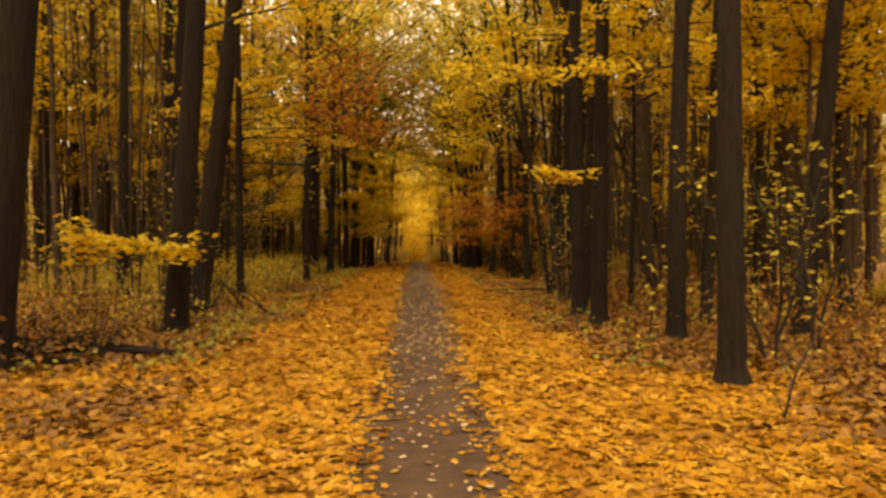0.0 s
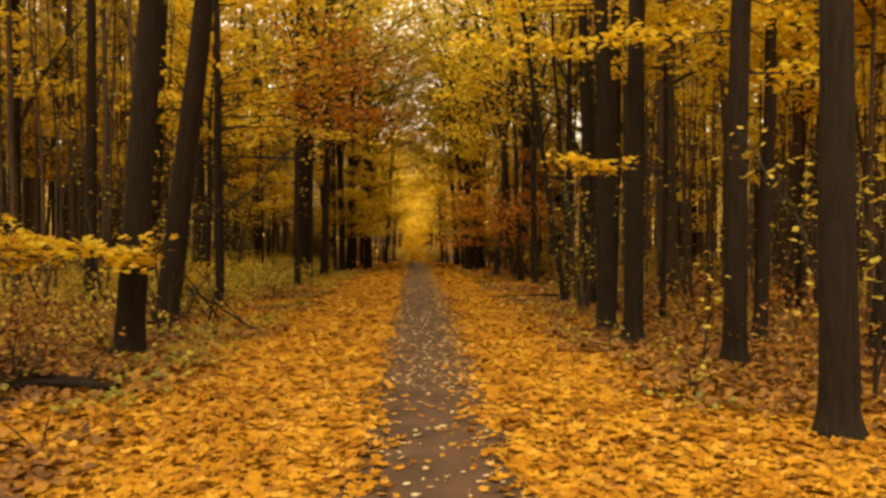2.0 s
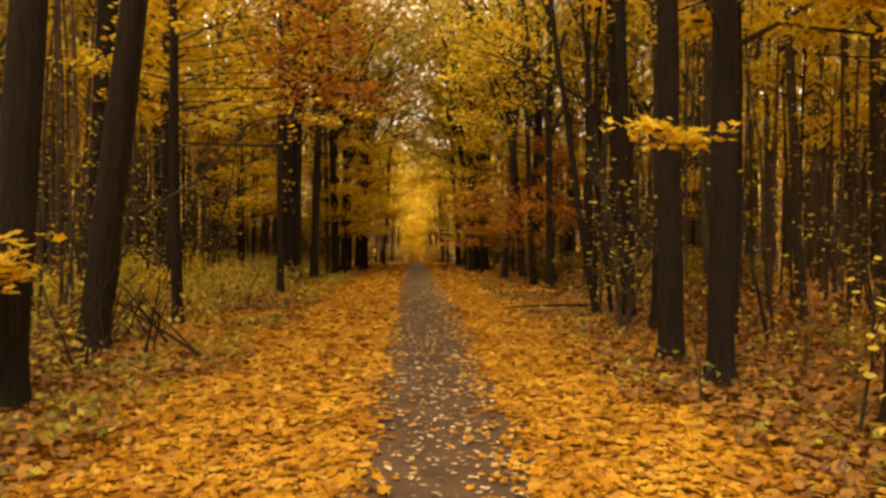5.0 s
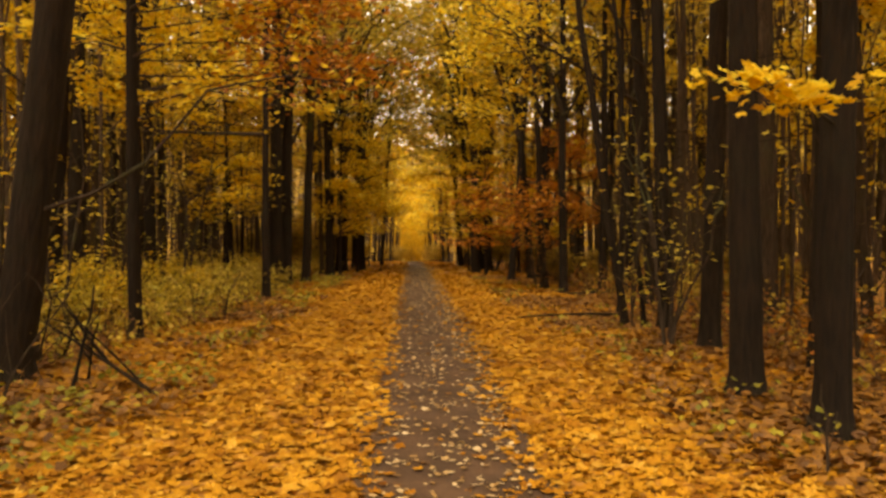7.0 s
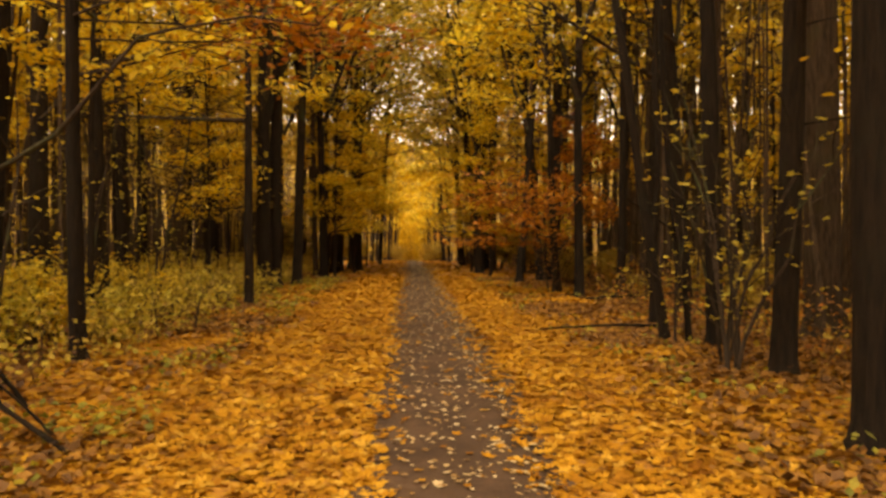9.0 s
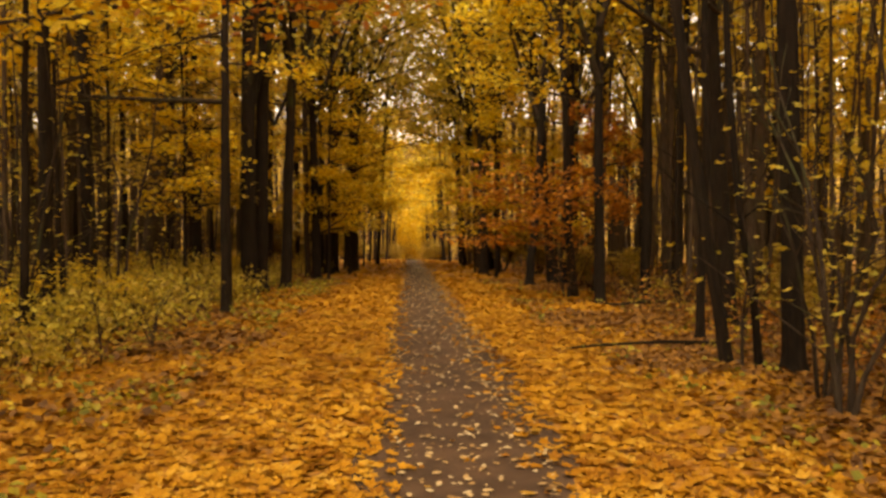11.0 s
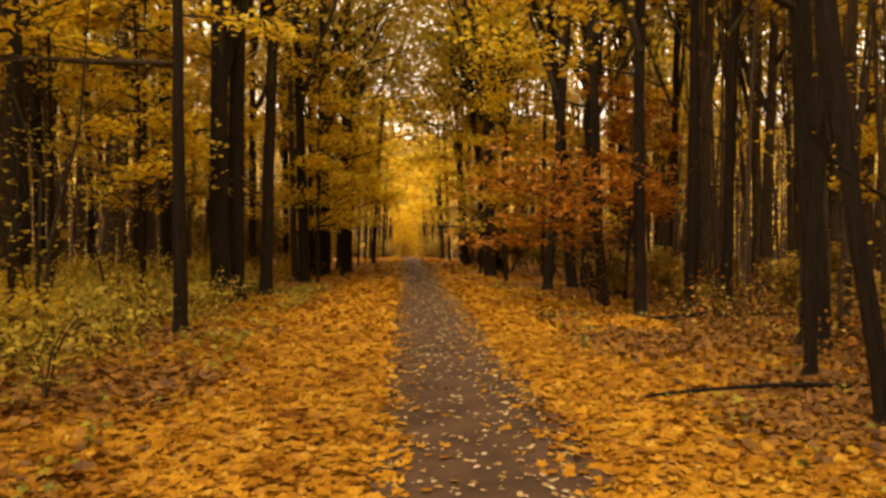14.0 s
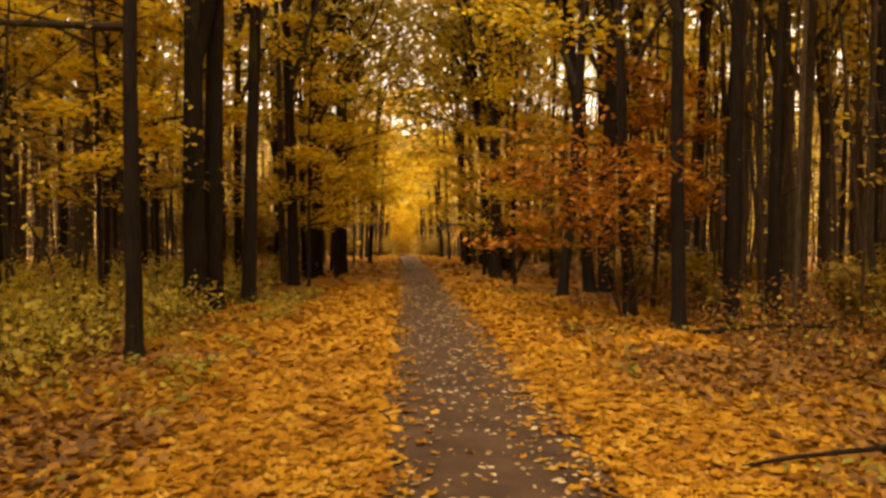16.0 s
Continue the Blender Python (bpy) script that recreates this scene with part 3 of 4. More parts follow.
# right of the path
tree(3.27, 7.46, 0.135, -0.0117, wander=0.012)
t_r2 = tree(3.73, 10.36, 0.130, 0.016)
for k, (bz, bdx, bdy) in enumerate(((3.9, -1.0, 0.9), (4.3, 0.6, 1.0), (3.4, 1.0, 0.6))):
    bough(t_r2, bz, (bdx, bdy, 0.12), 1.7, 0.014, 8, GOLD, 0.12, (0.18, 0.18, 0.06), 5, 0.0, 170 + k, OVAL, 0.35, 0.05, 0.3)
tree(4.84, 12.05, 0.094, 0.026, "pole")
t_m1 = tree(3.10, 13.75, 0.155, -0.006)
for k, (bz, bdx, bdy) in enumerate(((4.3, -1.0, -0.5), (4.9, 0.4, -1.0), (5.3, -0.8, 0.7), (4.7, 1.0, -0.2))):
    bough(t_m1, bz, (bdx, bdy, 0.12), 2.0, 0.016, 9, GOLD, 0.12, (0.2, 0.2, 0.06), 6, 0.0, 160 + k, OVAL, 0.35, 0.05, 0.25)
t_m2 = tree(3.10, 12.28, 0.131, 0.010, wander=0.015, label="dark trunk with a bright yellow spray at head height")
bough(t_m2, 2.35, (-1.0, -1.0, 0.16), 1.15, 0.011, 12, GOLD, 0.10, (0.11, 0.11, 0.05), 3, 0.0, 31, MAPLE, 0.4, 0.02, 0.72)
tree(5.94, 11.10, 0.15, 0.080)
tree(6.29, 20.01, 0.25, -0.018, bark=GREY_AND_HAZED_BARK)
tree(3.95, 16.68, 0.140, 0.011, label="dark trunk with a broad flared foot")
t_ri = tree(5.52, 23.8, 0.175, -0.035, label="dark tree with a long limb bowed over the path", forked=False)
bough(t_ri, 4.7, (-1.0, -0.1, 0.45), 4.4, 0.06, 3, GOLD, 0.13, subs=8, droop=0.05, seed=41)
bough(t_ri, 5.6, (-0.9, -0.8, 0.3), 3.0, 0.04, 3, GOLD, 0.13, subs=6, seed=42)
tree(3.80, 19.02, 0.046, -0.075, "pole", label="thin crooked forest tree with sparse yellowed top", wander=0.09)
t_m5 = tree(4.20, 27.6, 0.125, -0.008)
for k in range(4):
    bough(t_m5, 4.6 + 0.8 * k, (-1.0, 0.7 - 0.5 * k, 0.35), 2.9, 0.025, 8, GOLD, 0.15, (0.32, 0.32, 0.12), 7, 0.0, 120 + k, KITE, 0.45, 0.08)
tree(3.60, 19.45, 0.074, -0.150, "pole", 2, "leaning dark forest tree among thin stems", BARK, wander=0.06)
tree(4.06, 21.4, 0.065, 0.0, "pole", 1, wander=0.06)
tree(4.07, 18.76, 0.125, -0.045)
tree(5.60, 28.7, 0.125, 0.0, "pole")
tree(6.50, 29.0, 0.115, 0.010, "pole")
tree(9.62, 33.57, 0.138, 0.013)
tree(10.47, 32.16, 0.128, 0.028)
tree(15.89, 43.32, 0.17, 0.01)
tree(3.25, 39.5, 0.075, 0.012, "pole")
tree(2.81, 40.5, 0.19, -0.02)
tree(4.27, 33.6, 0.150, -0.10, label="leaning dark forest tree over the path")
tree(4.91, 41.43, 0.079, 0.01, "pole")
t_q5 = tree(4.03, 29.66, 0.119, -0.045, "pole", label="slender leaning tree behind rust-brown sprays")
for k in range(7):
    bough(t_q5, 1.35 + 0.22 * k, (-1.0 + 0.28 * (k % 4), -0.55, 0.12), 3.0 - 0.15 * (k % 3), 0.013, 8, RUST, 0.12, (0.22, 0.22, 0.07), 7, 0.0, 50 + k, OVAL, 0.4, 0.03, 0.25)
tree(7.42, 39.91, 0.131)
t_s1 = tree(4.74, 33.8, 0.20, 0.014)
for k in range(4):
    bough(t_s1, 5.0 + 1.0 * k, (-1.0, 0.5 - 0.4 * k, 0.35), 3.6, 0.03, 8, GOLD, 0.17, (0.36, 0.36, 0.14), 7, 0.0, 130 + k, KITE, 0.45, 0.08)
tree(3.35, 44.0, 0.11)
tree(6.41, 28.58, 0.065, -0.01, "pole")
tree(6.04, 29.92, 0.056, 0.0, "pole")

for bx, by, side, mat in ((-3.4, 40.0, 1, LIME), (3.7, 45.5, -1, LIME), (-3.5, 50.0, 1, DULL), (3.5, 55.0, -1, LIME)):
    t_arch = tree(bx, by, 0.13, 0.03 * side, "arch", 1, "tall tree reaching over the path with yellow-green limbs")
    for k in range(6):
        bough(t_arch, 5.5 + 1.5 * k, (side, 0.6 - 0.25 * k, 0.4), 5.0, 0.045, 9, mat, 0.22, (0.5, 0.5, 0.25), 8, 0.0, 140 + 10 * int(by) + k, KITE, 0.5, 0.05)

for bx, by in ((-5.2, 37.6), (-7.0, 42.0), (-8.3, 36.2), (-5.6, 46.8), (6.6, 40.5), (7.6, 35.0)):
    tree(bx, by, 0.12, 0.0, "arch")
tree(-1.96, 52.6, 0.11, 0.05, "arch", 1, "tall tree leaning over the path with yellow-green crown")

# paler bark here carries the haze of distance in its colour
for bx, by in ((13.5, 36.0), (17.0, 43.0), (11.5, 47.0), (19.5, 37.0)):
    tree(bx, by, 0.14, 0.0, "deep", bark=GREY_AND_HAZED_BARK)

g_thin = np.random.default_rng(515)
# thin background trees, their bark colour lightened to stand for haze
for k in range(16):
    tree(g_thin.uniform(6.2, 13.5), 21 + 1.2 * k + g_thin.uniform(-0.5, 0.5), g_thin.uniform(0.05, 0.1), float(g_thin.normal(0, 0.04)), "pole", 2 * (k % 2), wander=0.06, sides=8, bark=GREY_AND_HAZED_BARK)

# rust and golden understorey
for mx, my, mc in ((-2.9, 35.6, 0), (-2.5, 39.6, 1), (-3.1, 44.2, 0), (2.95, 37.2, 1), (2.7, 43.0, 0), (-2.6, 50.0, 0), (2.8, 52.0, 1)):
    tree(mx, my, 0.05, -0.03 * (1 if mx > 0 else -1), "maple", mc)
for mx, my in ((4.45, 15.0), (7.6, 16.2), (7.4, 13.6), (8.5, 14.4)):
    tree(mx, my, 0.055, 0.0, "tier")
tree(4.81, 30.6, 0.05, 0.05, "maple", 4, "young beech with rust-brown leaves")
for mx, my, mc in ((-4.9, 33.0, 0), (-3.6, 37.5, 1), (-5.8, 38.5, 3), (-3.2, 46.0, 0), (9.3, 27.5, 0), (5.0, 36.5, 1), (3.9, 47.0, 0)):
    tree(mx, my, 0.055, float(rng.normal(0, 0.03)), "maple", mc)
for mx, my in ((-5.2, 20.5), (-6.5, 24.5), (-7.5, 29.0), (-10.5, 27.5), (-6.2, 33.5), (8.6, 21.0)):
    tree(mx, my, 0.055, float(rng.normal(0, 0.03)), "tier")


# ---------------------------------------------------------------- bushes and saplings
def shrub(name, x, y, height, stems, per, material, size, seed, label, category="shrub", splay=0.5, group="", shape=OVAL, fine=True):
    g = np.random.default_rng(seed)
    t = empty(name, pose(x, y, float(ground_z(x, y)), 0, 0, 0))
    spots = []
    for k in range(stems):
        a = g.uniform(0, 2 * math.pi)
        lean = g.uniform(0.1, 1.0) * splay
        pcs, sp = limb_pieces((0.05 * math.cos(a), 0.05 * math.sin(a), -0.05), (lean * math.cos(a), lean * math.sin(a), 1), height * g.uniform(0.7, 1.1), 0.006 + 0.006 * height, g, 4, 0.0, None, fine)
        child("stem", quick_mesh("stem", *join(pcs), TWIG, True), t)
        spots += sp
    if per:
        child("foliage", quick_mesh("foliage", *foliage(spots, per, (0.13, 0.13, 0.05), size, shape, 0.32, g), material), t)
    return tagged(t, label, category, group)


shrub("sapling", 4.30, 8.71, 2.5, 4, 2, LIME, 0.085, 61, "leafy sapling with large yellow-green leaves", "sapling", 0.35, shape=MAPLE)
shrub("sapling", 5.2, 9.3, 2.2, 4, 1, LIME, 0.085, 62, "leafy sapling with large yellow-green leaves", "sapling", 0.4, shape=MAPLE)
shrub("sapling", 2.99, 5.74, 1.0, 1, 0, LIME, 0.1, 63, "thin bare sapling standing in fallen leaves", "sapling", 0.1)
shrub("sapling", 3.24, 10.25, 1.6, 1, 1, LIME, 0.1, 64, "thin nearly bare sapling among the trunks", "sapling", 0.1)
shrub("shrub", 3.35, 16.59, 2.9, 6, 1, LIME, 0.085, 65, "tall loose shrub with scattered pale yellow leaves", "shrub", 0.3, shape=MAPLE)
shrub("shrub", 3.6, 17.4, 2.6, 4, 1, LIME, 0.08, 66, "tall loose shrub with scattered pale yellow leaves", "shrub", 0.3, shape=MAPLE)
shrub("shrub", 3.62, 18.95, 2.0, 2, 1, LIME, 0.085, 67, "thin shrub with few pale yellow leaves", "shrub", 0.2)
shrub("bare_shrub", -4.35, 15.3, 1.3, 6, 0, DULL, 0.08, 68, "bare brushwood with crossing dark stems", "shrub", 1.0)
shrub("bare_shrub", -4.1, 9.35, 0.75, 12, 1, BROWN, 0.09, 96, "dark low brushwood heaped beside a log", "shrub", 1.6)
shrub("bare_shrub", -5.0, 9.6, 0.8, 12, 1, BROWN, 0.09, 97, "dark low brushwood heaped beside a log", "shrub", 1.6)
shrub("bare_shrub", -4.6, 8.7, 0.6, 10, 1, BROWN, 0.09, 98, "dark low brushwood heaped beside a log", "shrub", 1.6)
shrub("bare_shrub", 3.75, 29.2, 1.7, 9, 1, RUST, 0.09, 91, "dark tangled bare shrub at a tree's foot", "shrub", 0.7)
shrub("sapling", -3.8, 19.6, 0.95, 1, 1, DULL, 0.09, 92, "thin bare sapling standing in fallen leaves", "sapling", 0.12)
shrub("sapling", -3.55, 20.3, 0.9, 2, 1, DULL, 0.09, 93, "thin bare sapling standing in fallen leaves", "sapling", 0.3)
shrub("sapling", 2.55, 8.6, 0.5, 1, 1, DULL, 0.08, 94, "short bare seedling standing in fallen leaves", "sapling", 0.2)
shrub("sapling", 2.6, 11.4, 0.8, 1, 0, LIME, 0.08, 95, "thin bare sapling beside the trunks", "sapling", 0.3)
shrub("bare_shrub", -3.75, 13.2, 1.1, 5, 0, DULL, 0.08, 69, "bare brushwood with crossing dark stems", "shrub", 0.9)

g_sap = np.random.default_rng(690)
for k in range(20):
    sx, sy = (-g_sap.uniform(4.4, 9.0), g_sap.uniform(13.5, 29)) if k < 13 else (g_sap.uniform(4.6, 8.5), g_sap.uniform(12, 25))
    shrub("sapling", sx, sy, g_sap.uniform(3.2, 5.2), 2, 2, (LIME, GOLD, LIME)[k % 3], 0.10, 700 + k, "tall thin understorey sapling with few yellow-green leaves", "sapling", 0.25, "saplings under the trees", OVAL, False)

low = [shrub("low_shrub", -6.6, 21.0, 1.0, 7, 4, LIME, 0.10, 71, "low yellow-green shrub on the forest floor", "shrub", 0.8, "low shrubs under the trees", KITE, False),
       shrub("low_shrub", -5.6, 18.6, 0.8, 6, 5, LIME, 0.10, 72, "low yellow-green shrub on the forest floor", "shrub", 0.9, "low shrubs under the trees", KITE, False),
       shrub("low_shrub", -6.4, 20.4, 1.2, 6, 4, GOLD, 0.10, 73, "low yellowed shrub on the forest floor", "shrub", 0.7, "low shrubs under the trees", KITE, False)]
g_low = np.random.default_rng(77)
for k in range(104):
    if k < 50:
        sx, sy = -g_low.uniform(4.9, 9.0), g_low.uniform(18.5, 36)
    elif k < 85:
        sx, sy = -g_low.uniform(4.3, 12.0), g_low.uniform(19, 45)
    else:
        sx, sy = g_low.uniform(5.2, 14.0), g_low.uniform(10, 48)
    copy_thing(low[int(g_low.integers(3))], pose(sx, sy, float(ground_z(sx, sy)), 0, 0, g_low.uniform(0, 360)) @ Matrix.Scale(g_low.uniform(0.4, 0.85), 4))


def undergrowth():
    """Thin tangled stems, seedlings and herbs between the trunks."""
    g = np.random.default_rng(640)
    stems, spots = [], []
    for k in range(3850):
        y = g.uniform(7.5, 48)
        if k > 3500:
            y = g.uniform(9, 30)
            x = 4.7 + g.exponential(2.6)
        elif k > 2600:
            y = g.uniform(17, 34)
            x = -4.2 - g.exponential(2.0)
        elif g.uniform() < 0.58:
            x = -3.8 - g.exponential(3.2)
        else:
            x = (4.0 if y < 20 else 4.8) + g.exponential(3.5)
        if abs(x) > 4 + 0.62 * y:
            continue
        h = g.uniform(0.2, 0.55 + 0.6 * min(1.0, (abs(x) - 3.2) / 4.0))
        z = float(ground_z(x, y)) - 0.03
        d = np.array((g.normal(0, 0.45), g.normal(0, 0.45), 1.0)) * h
        p = np.array((x, y, z)) + np.array([0, 0.35, 0.7, 1.0])[:, None] * d
        p[:, :2] += g.normal(0, 0.05 * h, (4, 2))
        stems.append(tube(p, (0.007, 0.005, 0.004, 0.002), 3))
        if g.uniform() < 0.75:
            spots += [p[1], p[2], p[3]]
    t = tagged(new("undergrowth", quick_mesh("undergrowth", *join(stems), TWIG, True)), "tangled thin undergrowth between the trunks", "undergrowth", kind="stuff")
    g.shuffle(spots)
    west, east = [p for p in spots if p[0] < 0], [p for p in spots if p[0] > 0]
    near_west = [p for p in west if p[1] < 18]
    west = [p for p in west if p[1] >= 18]
    half = len(west) // 2
    for part_spots, per, mat in (([p for p in near_west if p[1] < 11.5], 3, BROWN), (near_west[::3], 2, BROWN), ([p for p in near_west[1::3] if p[1] > 11], 6, DULL), ([p for p in near_west[2::3] if p[1] > 11], 4, LIME), (west[:half], 5, LIME), (west[half:], 5, DULL), (east[::2], 3, BROWN), (east[1::4], 4, DULL), (east[3::4], 4, RUST)):
        co, tris = foliage(part_spots, per, (0.16, 0.16, 0.08), 0.085, KITE, 0.5, g)
        tagged(child("foliage", quick_mesh("foliage", co, tris, mat), t), "small yellow-green leaves", kind="stuff")


undergrowth()


def seedlings():
    """Small green herbs and seedlings that stand in the leaves."""
    g = np.random.default_rng(650)
    spots = []
    for k in range(1300):
        y = g.uniform(8, 34)
        if g.uniform() < 0.75:
            x = -2.3 - g.exponential(1.3)
        else:
            x = 2.0 + g.exponential(1.6)
        if g.uniform() > 0.35 + 0.65 * noise.noise((x * 0.5, y * 0.5, 3.0)):
            continue
        spots.append((x, y, float(ground_z(x, y)) + g.uniform(0.04, 0.22)))
    co, tris = foliage(spots, 7, (0.09, 0.09, 0.035), 0.075, KITE, 0.45, g)
    tagged(new("seedlings", quick_mesh("seedlings", co, tris, HERB)), "small green herbs standing in fallen leaves", "herbs", kind="stuff")


seedlings()


# ---------------------------------------------------------------- fallen wood
def fallen(name, x0, y0, x1, y1, radius, seed, label, category, twigs=3, lift=0.0):
    g = np.random.default_rng(seed)
    s = np.linspace(0, 1, 12)
    x, y = x0 + (x1 - x0) * s, y0 + (y1 - y0) * s
    z = ground_z(x, y) + radius * 0.8 + lift * np.sin(math.pi * s)
    pts = np.stack([x + np.cumsum(g.normal(0, radius * 0.25, 12)), y + np.cumsum(g.normal(0, radius * 0.4, 12)), z], -1)
    pcs = [tube(pts, radius * (1 - 0.6 * s), 8, 0.06, seed)]
    for k in range(twigs):
        at = pts[int(g.integers(3, 11))]
        d = np.array((g.normal(0, 0.5), g.normal(0, 0.5), g.uniform(0.0, 0.35)))
        q = at + np.linspace(0, 1, 5)[:, None] * d * g.uniform(0.5, 1.0)
        q[:, 2] = np.maximum(q[:, 2], ground_z(q[:, 0], q[:, 1]) + 0.01)
        pcs.append(tube(q, radius * 0.4 * (1 - 0.8 * np.linspace(0, 1, 5)) + 0.003, 5))
    return tagged(new(name, quick_mesh(name, *join(pcs), BARK, True)), label, category)


fallen("fallen_log", -6.4, 9.8, -3.0, 9.0, 0.10, 81, "dark rotting log lying among fallen leaves", "log", 7)
fallen("fallen_branch", -3.2, 9.3, -6.4, 10.2, 0.05, 82, "dark fallen branch among brushwood", "branch", 8, 0.12)
fallen("fallen_branch", -3.6, 8.6, -5.9, 8.4, 0.04, 86, "dark fallen branch among brushwood", "branch", 8, 0.10)
fallen("fallen_branch", 4.3, 20.8, 1.85, 20.3, 0.032, 83, "long bent dead branch lying on the leaves", "branch", 0, 0.10)
fallen("fallen_branch", 4.2, 26.9, 7.2, 27.6, 0.05, 84, "dead branch lying between tree feet", "branch", 4, 0.05)
fallen("fallen_branch", -3.2, 7.5, -2.6, 7.2, 0.014, 85, "small dead twig on the leaves", "branch", 3, 0.02)


def branch_heap(x, y, size, sticks, seed):
    """Dead branches leaning crosswise against each other."""
    g = np.random.default_rng(seed)
    t = empty("branch_heap", pose(x, y, float(ground_z(x, y))))
    for k in range(sticks):
        a, s = g.uniform(0, math.pi), np.linspace(0, 1, 6)
        foot = np.array((math.cos(a), 0.6 * math.sin(a), 0)) * size * g.uniform(0.35, 0.75) * (1 if k % 2 else -1)
        tip = -foot * g.uniform(0.3, 1.0) + np.array((0, 0, size * g.uniform(0.7, 1.1)))
        pts = bent(foot + s[:, None] * (tip - foot) - (0, 0, 0.04), 0.03 * size, g)
        pcs = [tube(pts, 0.022 * (1 - 0.6 * s) * g.uniform(0.6, 1.2), 6, 0.08, seed + k)]
        q = pts[3] + np.linspace(0, 1, 4)[:, None] * np.array((g.normal(0, 0.4), g.normal(0, 0.4), 0.35)) * size * 0.6
        pcs.append(tube(q, (0.012, 0.009, 0.006, 0.003), 4))
        child("branch", quick_mesh("branch", *join(pcs), BARK, True), t)
    return tagged(t, "dead dark branches leaning crosswise in fallen leaves", "branch heap")


branch_heap(-3.25, 14.2, 1.0, 4, 301)
branch_heap(-4.0, 15.4, 0.8, 3, 302)
branch_heap(-5.2, 20.6, 1.2, 7, 303)


def bowed_limb(t):
    """A thin limb of the leaning tree that rises and then bows over towards the path."""
    pts = np.array([(-3.95, 14.45, 1.75), (-3.3, 14.35, 1.95), (-2.75, 14.25, 2.25), (-2.42, 14.2, 2.6), (-2.13, 14.2, 2.95), (-1.84, 14.2, 3.02), (-1.33, 14.16, 3.1), (-0.85, 14.2, 3.05)])
    s = np.linspace(0, 1, len(pts))
    g = np.random.default_rng(771)
    pcs = [tube(pts, 0.022 * (1 - 0.7 * s), 6, 0.05, 5)]
    for k in range(3, 8):
        q = pts[k] + np.linspace(0, 1, 4)[:, None] * np.array((0.5, g.normal(0, 0.4), g.normal(0.1, 0.25)))
        pcs.append(tube(bent(q, 0.03, g), (0.007, 0.005, 0.004, 0.002), 4))
    limb = child("limb", quick_mesh("limb", *join(pcs), TWIG, True), t)
    spray = child("spray", quick_mesh("spray", *foliage([pts[k] + (0.3, 0, 0.05) for k in range(4, 8)], 6, (0.3, 0.3, 0.08), 0.10, OVAL, 0.35, g), GOLD), t, "few golden leaves")
    limb.matrix_parent_inverse = spray.matrix_parent_inverse = t.matrix_basis.inverted()


bowed_limb(t_l2)


def thin_stems():
    """Slender bare stems that stand close between the larger trees: the near ones singly, the rest together."""
    g = np.random.default_rng(660)
    rest = []
    for k in range(420):
        y = g.uniform(17, 62)
        side = 1 if g.uniform() < 0.6 else -1
        x = side * (5.0 + 0.05 * y + g.exponential(5.5))
        if abs(x) > 6 + 0.62 * y:
            continue
        h, r = g.uniform(5, 13), g.uniform(0.022, 0.06)
        s = np.linspace(0, 1, 6)
        lean = g.normal(0, 0.05, 2)
        pts = bent(np.stack([lean[0] * h * s, lean[1] * h * s, h * s - 0.05], -1), 0.07, g)
        pcs = [tube(pts, r * (1 - 0.75 * s), 5, 0.05, k)]
        for j in range(3):
            at = pts[int(g.integers(2, 6))]
            q = at + np.linspace(0, 1, 4)[:, None] * np.array((g.normal(0, 0.6), g.normal(0, 0.6), g.uniform(0.3, 1.0))) * g.uniform(0.6, 1.5)
            pcs.append(tube(bent(q, 0.04, g), r * np.array((0.4, 0.3, 0.2, 0.1)), 3))
        co, tris = join(pcs)
        place = (x, y, float(ground_z(x, y)))
        if y < 44:
            # haze between the trunks is put into this paler bark colour
            ob = new("young_tree", quick_mesh("young_tree", co, tris, GREY_AND_HAZED_BARK, True))
            ob.location = place
            tagged(ob, "slender bare young tree between larger trunks, bark paled for haze", "young tree", "young trees in the wood")
        else:
            rest.append((co + place, tris))
    tagged(new("far_young_trees", quick_mesh("far_young_trees", *join(rest), GREY_AND_HAZED_BARK, True)), "slender bare young trees further in the wood", "young trees", kind="stuff")


thin_stems()


# ---------------------------------------------------------------- wood further in, and unseen shade trees round the start
g_fill = np.random.default_rng(500)
taken = [(o.location.x, o.location.y) for o in scene.objects if o.get("category") == "tree"]
made = 0
while made < 252:
    # the first 25 stand out of view round the start, added to shade the ground
    fy = g_fill.uniform(6, 75) if made > 24 else g_fill.uniform(-16, 6)
    side = -1 if g_fill.uniform() < 0.56 else 1
    fx = side * g_fill.uniform(5.0 if fy > 42 else 6.5, 10 + 0.46 * max(fy, 4))
    if made <= 24:
        fx = side * g_fill.uniform(3.2 if fy < 2 else 6.0, 13)
    if 46 < fy < 57 and g_fill.uniform() < 0.35:
        fx = side * g_fill.uniform(2.6, 6)
    if fy > 57 and abs(fx) < 8:
        continue
    if min((fx - a) ** 2 + (fy - b) ** 2 for a, b in taken) < 1.2 ** 2:
        continue
    taken.append((fx, fy))
    u = g_fill.uniform()
    kind = "high" if u < 0.55 or made <= 24 else "pole" if u < 0.84 else "maple" if fy > 48 else "tier"
    girth, tilted = g_fill.uniform(0.09, 0.2) if kind == "high" else g_fill.uniform(0.05, 0.11), float(g_fill.normal(0, 0.03))
    pick = 0 if kind == "maple" and g_fill.uniform() < 0.5 else None
    if fy < 67:
        # beyond y 16 the bark is paled to imitate haze
        tree(fx, fy, girth, tilted, kind, pick, wander=0.05, sides=7, bark=GREY_AND_HAZED_BARK if fy > 16 else None)
    else:
        tree_count += 1
    made += 1

